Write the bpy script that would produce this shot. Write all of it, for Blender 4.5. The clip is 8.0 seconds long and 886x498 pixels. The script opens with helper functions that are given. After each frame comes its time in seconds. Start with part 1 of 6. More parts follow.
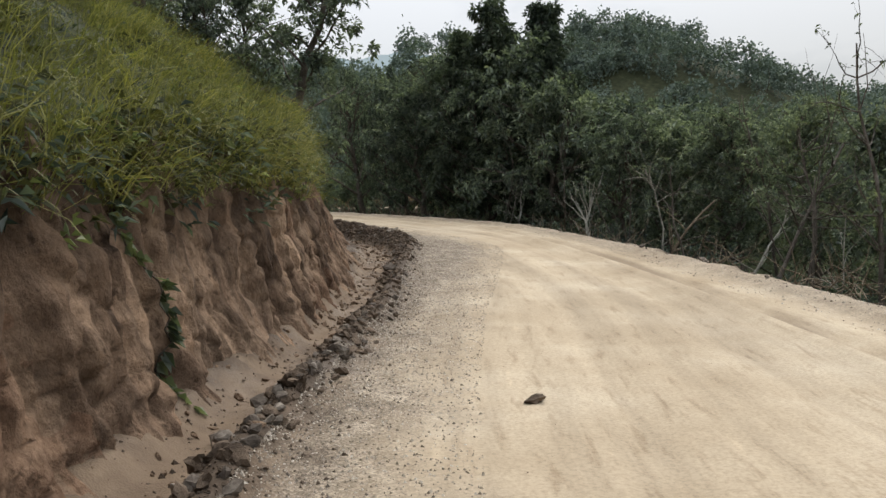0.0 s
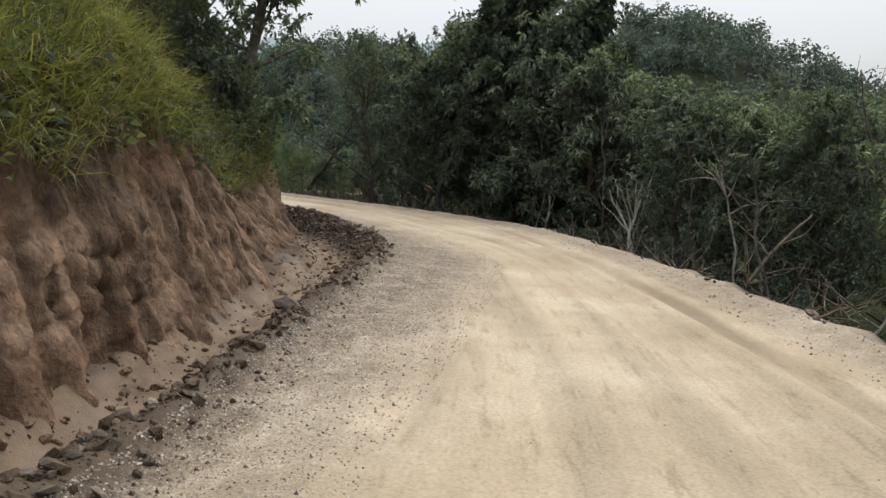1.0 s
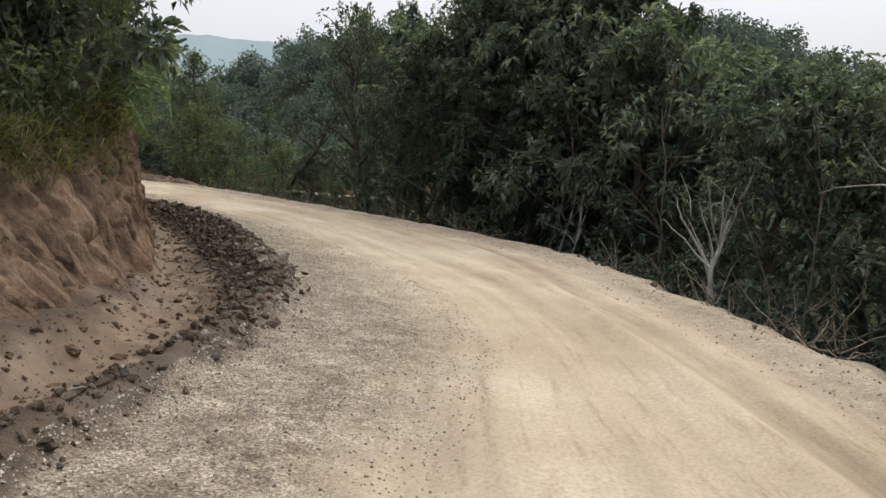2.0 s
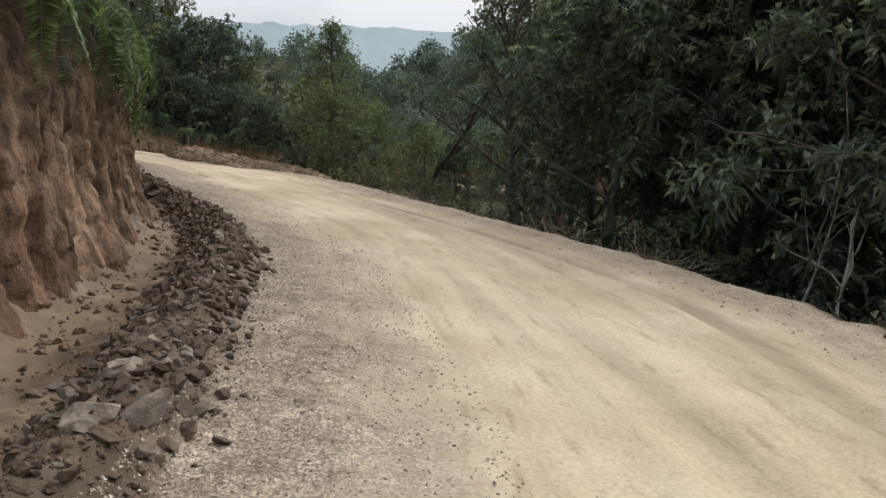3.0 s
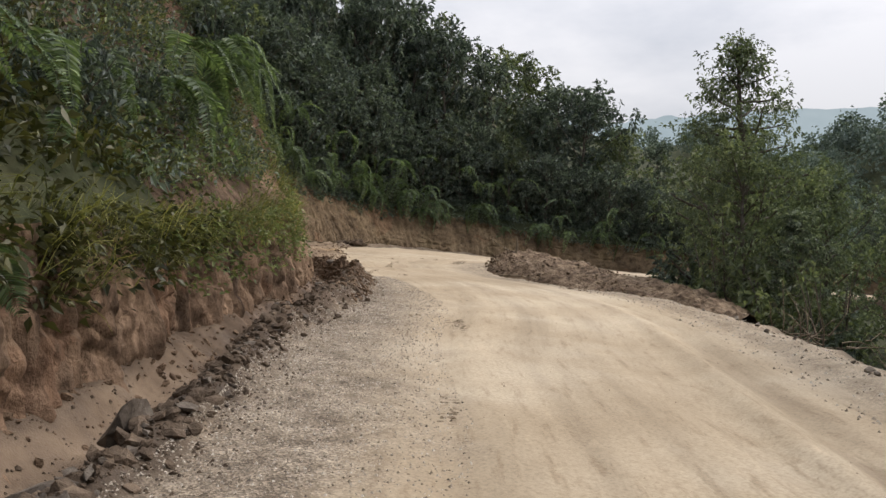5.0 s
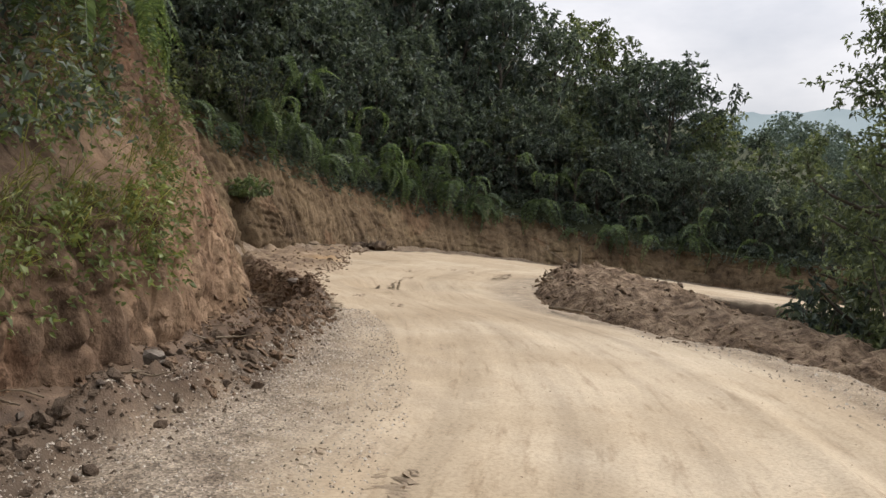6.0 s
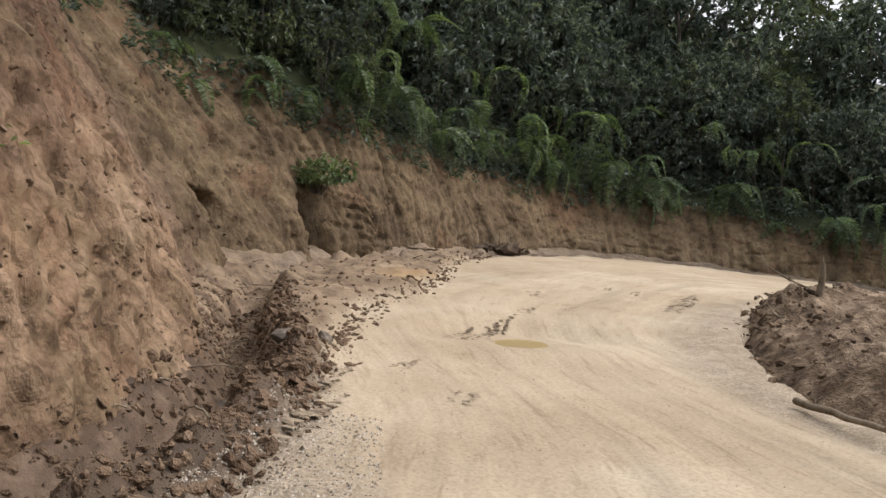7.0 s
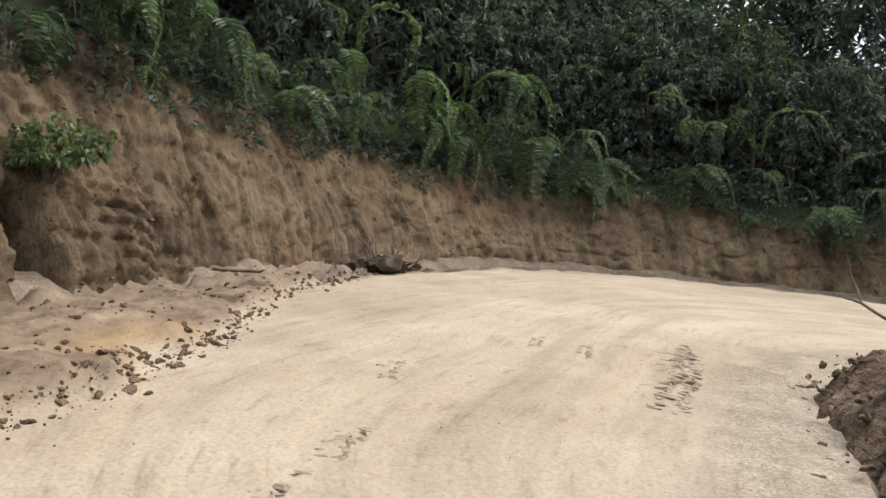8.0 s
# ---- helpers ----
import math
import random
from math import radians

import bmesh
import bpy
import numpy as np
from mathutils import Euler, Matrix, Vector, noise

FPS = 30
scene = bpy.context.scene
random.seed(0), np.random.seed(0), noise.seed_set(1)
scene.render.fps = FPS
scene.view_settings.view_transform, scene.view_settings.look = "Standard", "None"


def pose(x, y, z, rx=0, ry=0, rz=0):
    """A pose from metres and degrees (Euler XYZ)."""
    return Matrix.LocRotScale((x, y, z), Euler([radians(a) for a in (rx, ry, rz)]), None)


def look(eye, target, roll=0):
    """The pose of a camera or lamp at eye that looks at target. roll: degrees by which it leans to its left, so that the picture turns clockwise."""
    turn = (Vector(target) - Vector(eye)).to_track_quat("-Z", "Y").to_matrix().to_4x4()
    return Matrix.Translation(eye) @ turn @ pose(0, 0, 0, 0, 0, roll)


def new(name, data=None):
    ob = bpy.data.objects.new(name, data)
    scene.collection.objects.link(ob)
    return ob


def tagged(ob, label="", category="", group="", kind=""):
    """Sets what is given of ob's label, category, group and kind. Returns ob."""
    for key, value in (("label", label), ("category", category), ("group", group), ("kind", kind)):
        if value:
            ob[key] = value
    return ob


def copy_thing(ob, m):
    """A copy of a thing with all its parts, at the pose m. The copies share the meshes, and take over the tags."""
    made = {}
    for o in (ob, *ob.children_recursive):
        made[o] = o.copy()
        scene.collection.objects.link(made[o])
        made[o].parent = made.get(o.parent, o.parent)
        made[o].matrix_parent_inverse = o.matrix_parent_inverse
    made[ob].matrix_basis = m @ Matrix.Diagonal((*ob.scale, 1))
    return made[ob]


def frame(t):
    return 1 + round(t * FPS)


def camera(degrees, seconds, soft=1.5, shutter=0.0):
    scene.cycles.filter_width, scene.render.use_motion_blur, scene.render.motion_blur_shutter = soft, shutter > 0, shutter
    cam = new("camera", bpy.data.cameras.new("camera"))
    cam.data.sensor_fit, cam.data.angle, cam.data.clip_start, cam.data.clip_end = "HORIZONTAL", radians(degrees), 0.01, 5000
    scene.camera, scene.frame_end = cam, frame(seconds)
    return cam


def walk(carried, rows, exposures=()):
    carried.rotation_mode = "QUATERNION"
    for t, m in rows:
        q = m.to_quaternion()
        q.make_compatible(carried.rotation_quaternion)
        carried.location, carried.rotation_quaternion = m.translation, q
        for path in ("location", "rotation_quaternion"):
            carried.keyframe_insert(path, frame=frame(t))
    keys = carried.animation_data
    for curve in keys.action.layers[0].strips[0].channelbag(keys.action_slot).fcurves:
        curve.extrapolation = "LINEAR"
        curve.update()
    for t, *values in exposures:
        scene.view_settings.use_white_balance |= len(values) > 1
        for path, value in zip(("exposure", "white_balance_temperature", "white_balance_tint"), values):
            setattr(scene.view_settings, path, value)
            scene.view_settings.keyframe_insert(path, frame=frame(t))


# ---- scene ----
# The camera rides up a cut dirt road and round the start of a hairpin.
cam = camera(56.5, 8.0, soft=1.5)
PATH = [
    (0, (0.017, 0.651, 1.472), (0.007, 2.65, 1.427), -5.7),
    (0.5, (0.577, 3.385, 1.551), (0.535, 5.383, 1.492), -3.7),
    (1, (1.0, 6.159, 1.666), (0.89, 8.155, 1.603), -2.2),
    (1.5, (1.266, 9.393, 1.781), (1.084, 11.384, 1.727), -1.3),
    (1.7, (1.349, 10.745, 1.831), (1.197, 12.738, 1.776), -0.9),
    (2.8, (1.068, 18.172, 2.326), (0.647, 20.126, 2.272), 0.9),
    (3, (0.884, 19.253, 2.407), (0.305, 21.165, 2.329), 0.6),
    (3.5, (0.118, 22.305, 2.632), (-0.652, 24.15, 2.573), 2.8),
    (4, (-1.042, 25.165, 3.01), (-2.039, 26.898, 3.076), 2.1),
    (4.5, (-2.671, 27.93, 3.312), (-3.942, 29.471, 3.415), 0.9),
    (4.7, (-3.419, 29.021, 3.433), (-4.753, 30.506, 3.551), 1.2),
    (5.8, (-7.452, 34.623, 4.306), (-8.916, 35.98, 4.431), 1.1),
    (6, (-8.249, 35.546, 4.402), (-9.754, 36.858, 4.518), 2.5),
    (6.5, (-10.42, 37.789, 4.71), (-12.046, 38.948, 4.818), 3.7),
    (7, (-12.52, 39.703, 5.023), (-14.262, 40.682, 5.099), 3.0),
    (7.5, (-14.753, 41.527, 5.322), (-16.607, 42.278, 5.283), 1.3),
    (7.6, (-15.233, 41.882, 5.353), (-17.088, 42.629, 5.341), 0.6),
    (7.7, (-15.62, 42.228, 5.375), (-17.46, 43.01, 5.41), 0.4),
    (7.8, (-16.059, 42.57, 5.42), (-17.856, 43.444, 5.49), 0.9),
    (7.9, (-16.417, 42.975, 5.456), (-18.135, 43.996, 5.533), 2.7),
    (8, (-16.84, 43.407, 5.506), (-18.491, 44.533, 5.585), 1.4),
]
walk(cam, [(t, look(eye, target, roll)) for t, eye, target, roll in PATH],
     exposures=((0.0, 0.82, 6650, 10), (3.5, 0.86, 6700, 12), (4.7, 0.82, 6750, 14), (6.5, 0.92, 6850, 14), (7.2, 1.03, 6600, 14), (8.0, 1.17, 6400, 12)))

# ---------------------------------------------------------------- light
SUN_UP, SUN_ROUND = 50.0, 32.0      # degrees above the horizon, and clockwise from +y
world = bpy.data.worlds.new("overcast_sky")
world.use_nodes = True
scene.world = world
wn, wl = world.node_tree.nodes, world.node_tree.links
wn.clear()
w_out = wn.new("ShaderNodeOutputWorld")
w_bg = wn.new("ShaderNodeBackground")
w_sky = wn.new("ShaderNodeTexSky")
w_sky.sky_type = "NISHITA"
w_sky.sun_disc = False
w_sky.sun_elevation = radians(SUN_UP)
w_sky.sun_rotation = radians(SUN_ROUND)
w_sky.air_density, w_sky.dust_density = 1.0, 2.0
w_co = wn.new("ShaderNodeTexCoord")
w_map = wn.new("ShaderNodeMapping")
w_map.inputs["Scale"].default_value = (1.0, 1.0, 2.6)
w_noise = wn.new("ShaderNodeTexNoise")
w_noise.inputs["Scale"].default_value = 1.7
w_noise.inputs["Detail"].default_value = 7.0
w_noise.inputs["Roughness"].default_value = 0.55
w_ramp = wn.new("ShaderNodeValToRGB")
w_ramp.color_ramp.elements[0].position, w_ramp.color_ramp.elements[0].color = 0.40, (2.6, 2.8, 3.05, 1)
w_ramp.color_ramp.elements[1].position, w_ramp.color_ramp.elements[1].color = 0.60, (4.3, 4.4, 4.5, 1)
w_mix = wn.new("ShaderNodeMixRGB")
w_mix.inputs["Fac"].default_value = 0.86
w_bg.inputs["Strength"].default_value = 0.10
wl.new(w_co.outputs["Generated"], w_map.inputs["Vector"])
wl.new(w_map.outputs["Vector"], w_noise.inputs["Vector"])
wl.new(w_noise.outputs["Fac"], w_ramp.inputs["Fac"])
wl.new(w_sky.outputs["Color"], w_mix.inputs["Color1"])
wl.new(w_ramp.outputs["Color"], w_mix.inputs["Color2"])
# an overcast sky is about three times as bright overhead as near the horizon
w_sep = wn.new("ShaderNodeSeparateXYZ")
w_up = wn.new("ShaderNodeMath")
w_up.operation, w_up.use_clamp = "MULTIPLY", True
w_up.inputs[1].default_value = 1.0
w_gain = wn.new("ShaderNodeMath")
w_gain.operation = "MULTIPLY_ADD"
w_gain.inputs[1].default_value, w_gain.inputs[2].default_value = 2.1, 0.58
w_scale = wn.new("ShaderNodeVectorMath")
w_scale.operation = "SCALE"
wl.new(w_co.outputs["Generated"], w_sep.inputs[0])
wl.new(w_sep.outputs["Z"], w_up.inputs[0])
wl.new(w_up.outputs[0], w_gain.inputs[0])
wl.new(w_mix.outputs["Color"], w_scale.inputs[0])
wl.new(w_gain.outputs[0], w_scale.inputs["Scale"])
wl.new(w_scale.outputs["Vector"], w_bg.inputs["Color"])
wl.new(w_bg.outputs["Background"], w_out.inputs["Surface"])

sun_data = bpy.data.lights.new("sun", "SUN")
sun_data.energy, sun_data.angle, sun_data.color = 1.4, radians(45), (1.0, 0.96, 0.90)
sun = new("sun", sun_data)
a, b = radians(SUN_UP), radians(SUN_ROUND)
sun_from = Vector((math.sin(b) * math.cos(a), math.cos(b) * math.cos(a), math.sin(a)))
sun.matrix_world = look(sun_from * 60, (0, 0, 0))


# ---------------------------------------------------------------- materials
def material(name, rough=0.9):
    m = bpy.data.materials.new(name)
    m.use_nodes = True
    n = m.node_tree.nodes
    bsdf = n["Principled BSDF"]
    bsdf.inputs["Roughness"].default_value = rough
    bsdf.inputs["Specular IOR Level"].default_value = 0.12
    return m, n, m.node_tree.links, bsdf


def noise_node(n, l, vector, scale, detail=5.0, rough=0.6):
    t = n.new("ShaderNodeTexNoise")
    t.inputs["Scale"].default_value = scale
    t.inputs["Detail"].default_value = detail
    t.inputs["Roughness"].default_value = rough
    if vector:
        l.new(vector, t.inputs["Vector"])
    return t.outputs["Fac"]


def ramp_node(n, l, fac, stops):
    r = n.new("ShaderNodeValToRGB")
    e = r.color_ramp.elements
    while len(e) < len(stops):
        e.new(0.5)
    for k, (p, c) in enumerate(stops):
        e[k].position, e[k].color = p, (*c, 1) if len(c) == 3 else c
    l.new(fac, r.inputs["Fac"])
    return r.outputs["Color"]


def mix_node(n, l, fac, a, b, kind="MIX"):
    m = n.new("ShaderNodeMixRGB")
    m.blend_type = kind
    for socket, v in (("Fac", fac), ("Color1", a), ("Color2", b)):
        if isinstance(v, (int, float)):
            m.inputs[socket].default_value = v
        elif isinstance(v, tuple):
            m.inputs[socket].default_value = (*v, 1)
        else:
            l.new(v, m.inputs[socket])
    return m.outputs["Color"]


def math_node(n, l, op, a, b=0.0, clamp=False):
    m = n.new("ShaderNodeMath")
    m.operation, m.use_clamp = op, clamp
    for k, v in enumerate((a, b)):
        if isinstance(v, (int, float)):
            m.inputs[k].default_value = v
        else:
            l.new(v, m.inputs[k])
    return m.outputs[0]


def band(n, l, x, lo, hi, soft):
    """1 between lo and hi, fading over soft."""
    up = math_node(n, l, "DIVIDE", math_node(n, l, "SUBTRACT", x, lo), soft, True)
    down = math_node(n, l, "DIVIDE", math_node(n, l, "SUBTRACT", hi, x), soft, True)
    return math_node(n, l, "MULTIPLY", up, down)


def bump_node(n, l, bsdf, height, strength, distance):
    b = n.new("ShaderNodeBump")
    b.inputs["Strength"].default_value = strength
    b.inputs["Distance"].default_value = distance
    l.new(height, b.inputs["Height"])
    l.new(b.outputs["Normal"], bsdf.inputs["Normal"])


def position(n):
    return n.new("ShaderNodeNewGeometry").outputs["Position"]


def stretched(n, l, vector, scale):
    m = n.new("ShaderNodeMapping")
    m.inputs["Scale"].default_value = scale
    l.new(vector, m.inputs["Vector"])
    return m.outputs["Vector"]


def make_road_material():
    """Packed pale clay, with a grey gravel shoulder and a muddy ditch along the bank; the UVs hold metres from the bank and along the road."""
    m, n, l, bsdf = material("packed_clay_road", 0.88)
    p = position(n)
    uv_node = n.new("ShaderNodeUVMap")
    uv_node.uv_map = "UVMap"
    uv = uv_node.outputs["UV"]
    sep = n.new("ShaderNodeSeparateXYZ")
    l.new(uv, sep.inputs[0])
    across, along = sep.outputs["X"], sep.outputs["Y"]
    wob = math_node(n, l, "MULTIPLY", math_node(n, l, "SUBTRACT", noise_node(n, l, p, 0.55, 4), 0.5), 1.5)
    d = math_node(n, l, "ADD", across, wob)
    clay = ramp_node(n, l, noise_node(n, l, p, 0.45, 6, 0.62), [(0.28, (0.325, 0.258, 0.178)), (0.5, (0.41, 0.338, 0.245)), (0.72, (0.50, 0.430, 0.33))])
    tracks = noise_node(n, l, stretched(n, l, uv, (1.9, 0.10, 1.0)), 1.3, 5, 0.6)
    clay = mix_node(n, l, 0.6, clay, ramp_node(n, l, tracks, [(0.3, (0.62, 0.60, 0.58)), (0.5, (0.95, 0.93, 0.90)), (0.72, (1.15, 1.13, 1.10))]), "MULTIPLY")
    grit = noise_node(n, l, p, 38, 3, 0.7)
    clay = mix_node(n, l, 0.38, clay, ramp_node(n, l, grit, [(0.33, (0.5, 0.48, 0.45)), (0.5, (1, 1, 1)), (0.68, (1.3, 1.3, 1.3))]), "MULTIPLY")
    scuffs = noise_node(n, l, stretched(n, l, uv, (3.2, 0.5, 1.0)), 2.6, 7, 0.68)
    clay = mix_node(n, l, 0.68, clay, ramp_node(n, l, scuffs, [(0.34, (0.66, 0.62, 0.58)), (0.46, (1, 1, 1)), (0.6, (1, 1, 1)), (0.7, (1.22, 1.2, 1.18))]), "MULTIPLY")
    specks = noise_node(n, l, p, 15, 5, 0.75)
    clay = mix_node(n, l, 0.5, clay, ramp_node(n, l, specks, [(0.27, (0.42, 0.38, 0.34)), (0.36, (1, 1, 1))]), "MULTIPLY")
    v = n.new("ShaderNodeTexVoronoi")
    v.inputs["Scale"].default_value = 80
    l.new(p, v.inputs["Vector"])
    gravel = mix_node(n, l, 0.8, ramp_node(n, l, noise_node(n, l, p, 3.4, 9, 0.8), [(0.36, (0.095, 0.075, 0.056)), (0.47, (0.185, 0.153, 0.120)), (0.55, (0.255, 0.217, 0.172)), (0.66, (0.36, 0.312, 0.25))]),
                      ramp_node(n, l, v.outputs["Color"], [(0.25, (0.40, 0.38, 0.36)), (0.48, (0.95, 0.94, 0.92)), (0.62, (1.2, 1.18, 1.15)), (0.78, (1.8, 1.75, 1.67))]), "MULTIPLY")
    mud = ramp_node(n, l, noise_node(n, l, p, 1.9, 7, 0.65), [(0.33, (0.055, 0.039, 0.028)), (0.5, (0.105, 0.075, 0.052)), (0.62, (0.19, 0.14, 0.096)), (0.76, (0.30, 0.225, 0.155))])
    bands = n.new("ShaderNodeUVMap")
    bands.uv_map = "Bands"
    sep3 = n.new("ShaderNodeSeparateXYZ")
    l.new(bands.outputs["UV"], sep3.inputs[0])
    ragged = math_node(n, l, "ADD", 0.62, math_node(n, l, "MULTIPLY", noise_node(n, l, stretched(n, l, uv, (1.0, 0.3, 1.0)), 2.3, 6, 0.65), 0.76))
    f_gravel = math_node(n, l, "MULTIPLY", math_node(n, l, "MULTIPLY", sep3.outputs["Y"], ragged, True), 0.95)
    f_mud = math_node(n, l, "SUBTRACT", 1.0, math_node(n, l, "DIVIDE", math_node(n, l, "SUBTRACT", math_node(n, l, "ADD", across, math_node(n, l, "MULTIPLY", wob, 0.4)), math_node(n, l, "ADD", 0.85, math_node(n, l, "MULTIPLY", band(n, l, along, 28.0, 41.0, 3.0), 0.45))), 0.4, True), True)
    col = mix_node(n, l, f_gravel, clay, gravel)
    col = mix_node(n, l, f_mud, col, mud)
    soil = ramp_node(n, l, noise_node(n, l, p, 2.6, 6, 0.65), [(0.3, (0.042, 0.031, 0.023)), (0.55, (0.088, 0.065, 0.047)), (0.75, (0.17, 0.125, 0.09))])
    f_ridge = math_node(n, l, "MULTIPLY", math_node(n, l, "MULTIPLY", sep3.outputs["X"], 1.8, True), 0.92)
    col = mix_node(n, l, f_ridge, col, soil)
    silt = math_node(n, l, "MULTIPLY", band(n, l, math_node(n, l, "ADD", across, math_node(n, l, "MULTIPLY", wob, 0.22)), -0.02, 0.60, 0.14), band(n, l, along, -50.0, 50.0, 3.0))
    silt = math_node(n, l, "MULTIPLY", silt, ramp_node(n, l, noise_node(n, l, p, 1.3, 6, 0.68), [(0.34, (0, 0, 0)), (0.46, (1, 1, 1))]))
    col = mix_node(n, l, math_node(n, l, "MULTIPLY", silt, 0.75), col, ramp_node(n, l, noise_node(n, l, p, 3.0, 5), [(0.3, (0.125, 0.088, 0.060)), (0.7, (0.235, 0.172, 0.118))]))
    f_foot = math_node(n, l, "SUBTRACT", 1.0, math_node(n, l, "DIVIDE", math_node(n, l, "ADD", across, 0.16), 0.2, True), True)
    col = mix_node(n, l, math_node(n, l, "MULTIPLY", f_foot, 0.8), col, soil)
    rim_uv = n.new("ShaderNodeUVMap")
    rim_uv.uv_map = "Rim"
    sep2 = n.new("ShaderNodeSeparateXYZ")
    l.new(rim_uv.outputs["UV"], sep2.inputs[0])
    shelf_mud = ramp_node(n, l, noise_node(n, l, p, 2.4, 8, 0.72), [(0.36, (0.07, 0.050, 0.035)), (0.45, (0.150, 0.106, 0.072)), (0.56, (0.235, 0.172, 0.115)), (0.74, (0.36, 0.278, 0.192))])
    wet_soil = ramp_node(n, l, noise_node(n, l, p, 2.8, 8, 0.7), [(0.36, (0.038, 0.026, 0.019)), (0.5, (0.088, 0.060, 0.042)), (0.62, (0.16, 0.113, 0.079)), (0.75, (0.27, 0.20, 0.145))])
    shelf_mud = mix_node(n, l, math_node(n, l, "MULTIPLY", band(n, l, along, 30.0, 59.0, 1.6), 0.9), shelf_mud, wet_soil)
    spot = n.new("ShaderNodeVectorMath")
    spot.operation = "DISTANCE"
    l.new(mix_node(n, l, 0.15, p, noise_node(n, l, p, 1.5, 4)), spot.inputs[0])
    spot.inputs[1].default_value = (-22.45 * 0.85 + 0.07, 44.95 * 0.85 + 0.07, 4.97 * 0.85 + 0.07)
    ochre = math_node(n, l, "SUBTRACT", 1.0, math_node(n, l, "DIVIDE", math_node(n, l, "SUBTRACT", spot.outputs["Value"], 0.35), 0.35, True), True)
    shelf_mud = mix_node(n, l, math_node(n, l, "MULTIPLY", ochre, 0.6), shelf_mud, (0.40, 0.265, 0.135))
    f_stony = math_node(n, l, "MULTIPLY", band(n, l, along, 62.5, 90.0, 2.0), math_node(n, l, "SUBTRACT", 1.0, math_node(n, l, "DIVIDE", math_node(n, l, "SUBTRACT", d, 0.7), 0.5, True), True))
    col = mix_node(n, l, math_node(n, l, "MULTIPLY", sep2.outputs["Y"], 0.95), col, shelf_mud)
    col = mix_node(n, l, math_node(n, l, "MULTIPLY", f_stony, 0.35), col, gravel)
    rim = math_node(n, l, "ADD", sep2.outputs["X"], math_node(n, l, "MULTIPLY", wob, 0.16))
    patchy = ramp_node(n, l, noise_node(n, l, stretched(n, l, uv, (1.0, 0.25, 1.0)), 1.1, 5), [(0.42, (0, 0, 0)), (0.6, (1, 1, 1))])
    # Damp brown along the outer rut, which also paints in the rut's weak shade.
    f_rut_shade = math_node(n, l, "MULTIPLY", band(n, l, rim, 1.22, 1.66, 0.12), math_node(n, l, "MULTIPLY", math_node(n, l, "MULTIPLY", patchy, 0.6), band(n, l, along, -50.0, 52.0, 5.0)))
    col = mix_node(n, l, f_rut_shade, col, (0.17, 0.125, 0.085))
    f_rim = math_node(n, l, "MULTIPLY", math_node(n, l, "SUBTRACT", 1.0, math_node(n, l, "DIVIDE", math_node(n, l, "SUBTRACT", rim, 0.55), 0.5, True), True), 0.55)
    col = mix_node(n, l, f_rim, col, gravel)
    strips = math_node(n, l, "MAXIMUM", band(n, l, d, 1.9, 2.5, 0.35), band(n, l, d, 4.0, 4.5, 0.4))
    strips = math_node(n, l, "MULTIPLY", math_node(n, l, "MULTIPLY", strips, band(n, l, along, 47.0, 58.5, 2.0)), ramp_node(n, l, noise_node(n, l, p, 1.7, 6, 0.7), [(0.44, (0, 0, 0)), (0.54, (0.75, 0.75, 0.75))]))
    col = mix_node(n, l, strips, col, mix_node(n, l, 0.55, gravel, clay))
    f_off = math_node(n, l, "SUBTRACT", 1.0, math_node(n, l, "DIVIDE", math_node(n, l, "ADD", sep2.outputs["X"], 0.35), 0.25, True), True)
    col = mix_node(n, l, f_off, col, soil)
    l.new(col, bsdf.inputs["Base Color"])
    h = math_node(n, l, "ADD", math_node(n, l, "MULTIPLY", noise_node(n, l, p, 9, 6, 0.65), 0.7), math_node(n, l, "MULTIPLY", grit, 0.3))
    h = math_node(n, l, "ADD", h, math_node(n, l, "MULTIPLY", math_node(n, l, "MULTIPLY", v.outputs["Distance"], f_gravel), 0.5))
    bump_node(n, l, bsdf, h, 0.45, 0.02)
    wet = math_node(n, l, "MULTIPLY", f_mud, ramp_node(n, l, noise_node(n, l, p, 0.9, 4), [(0.45, (0, 0, 0)), (0.6, (1, 1, 1))]))
    l.new(math_node(n, l, "SUBTRACT", 0.88, math_node(n, l, "MULTIPLY", math_node(n, l, "MAXIMUM", wet, math_node(n, l, "MULTIPLY", silt, 0.3)), 0.35)), bsdf.inputs["Roughness"])
    return m


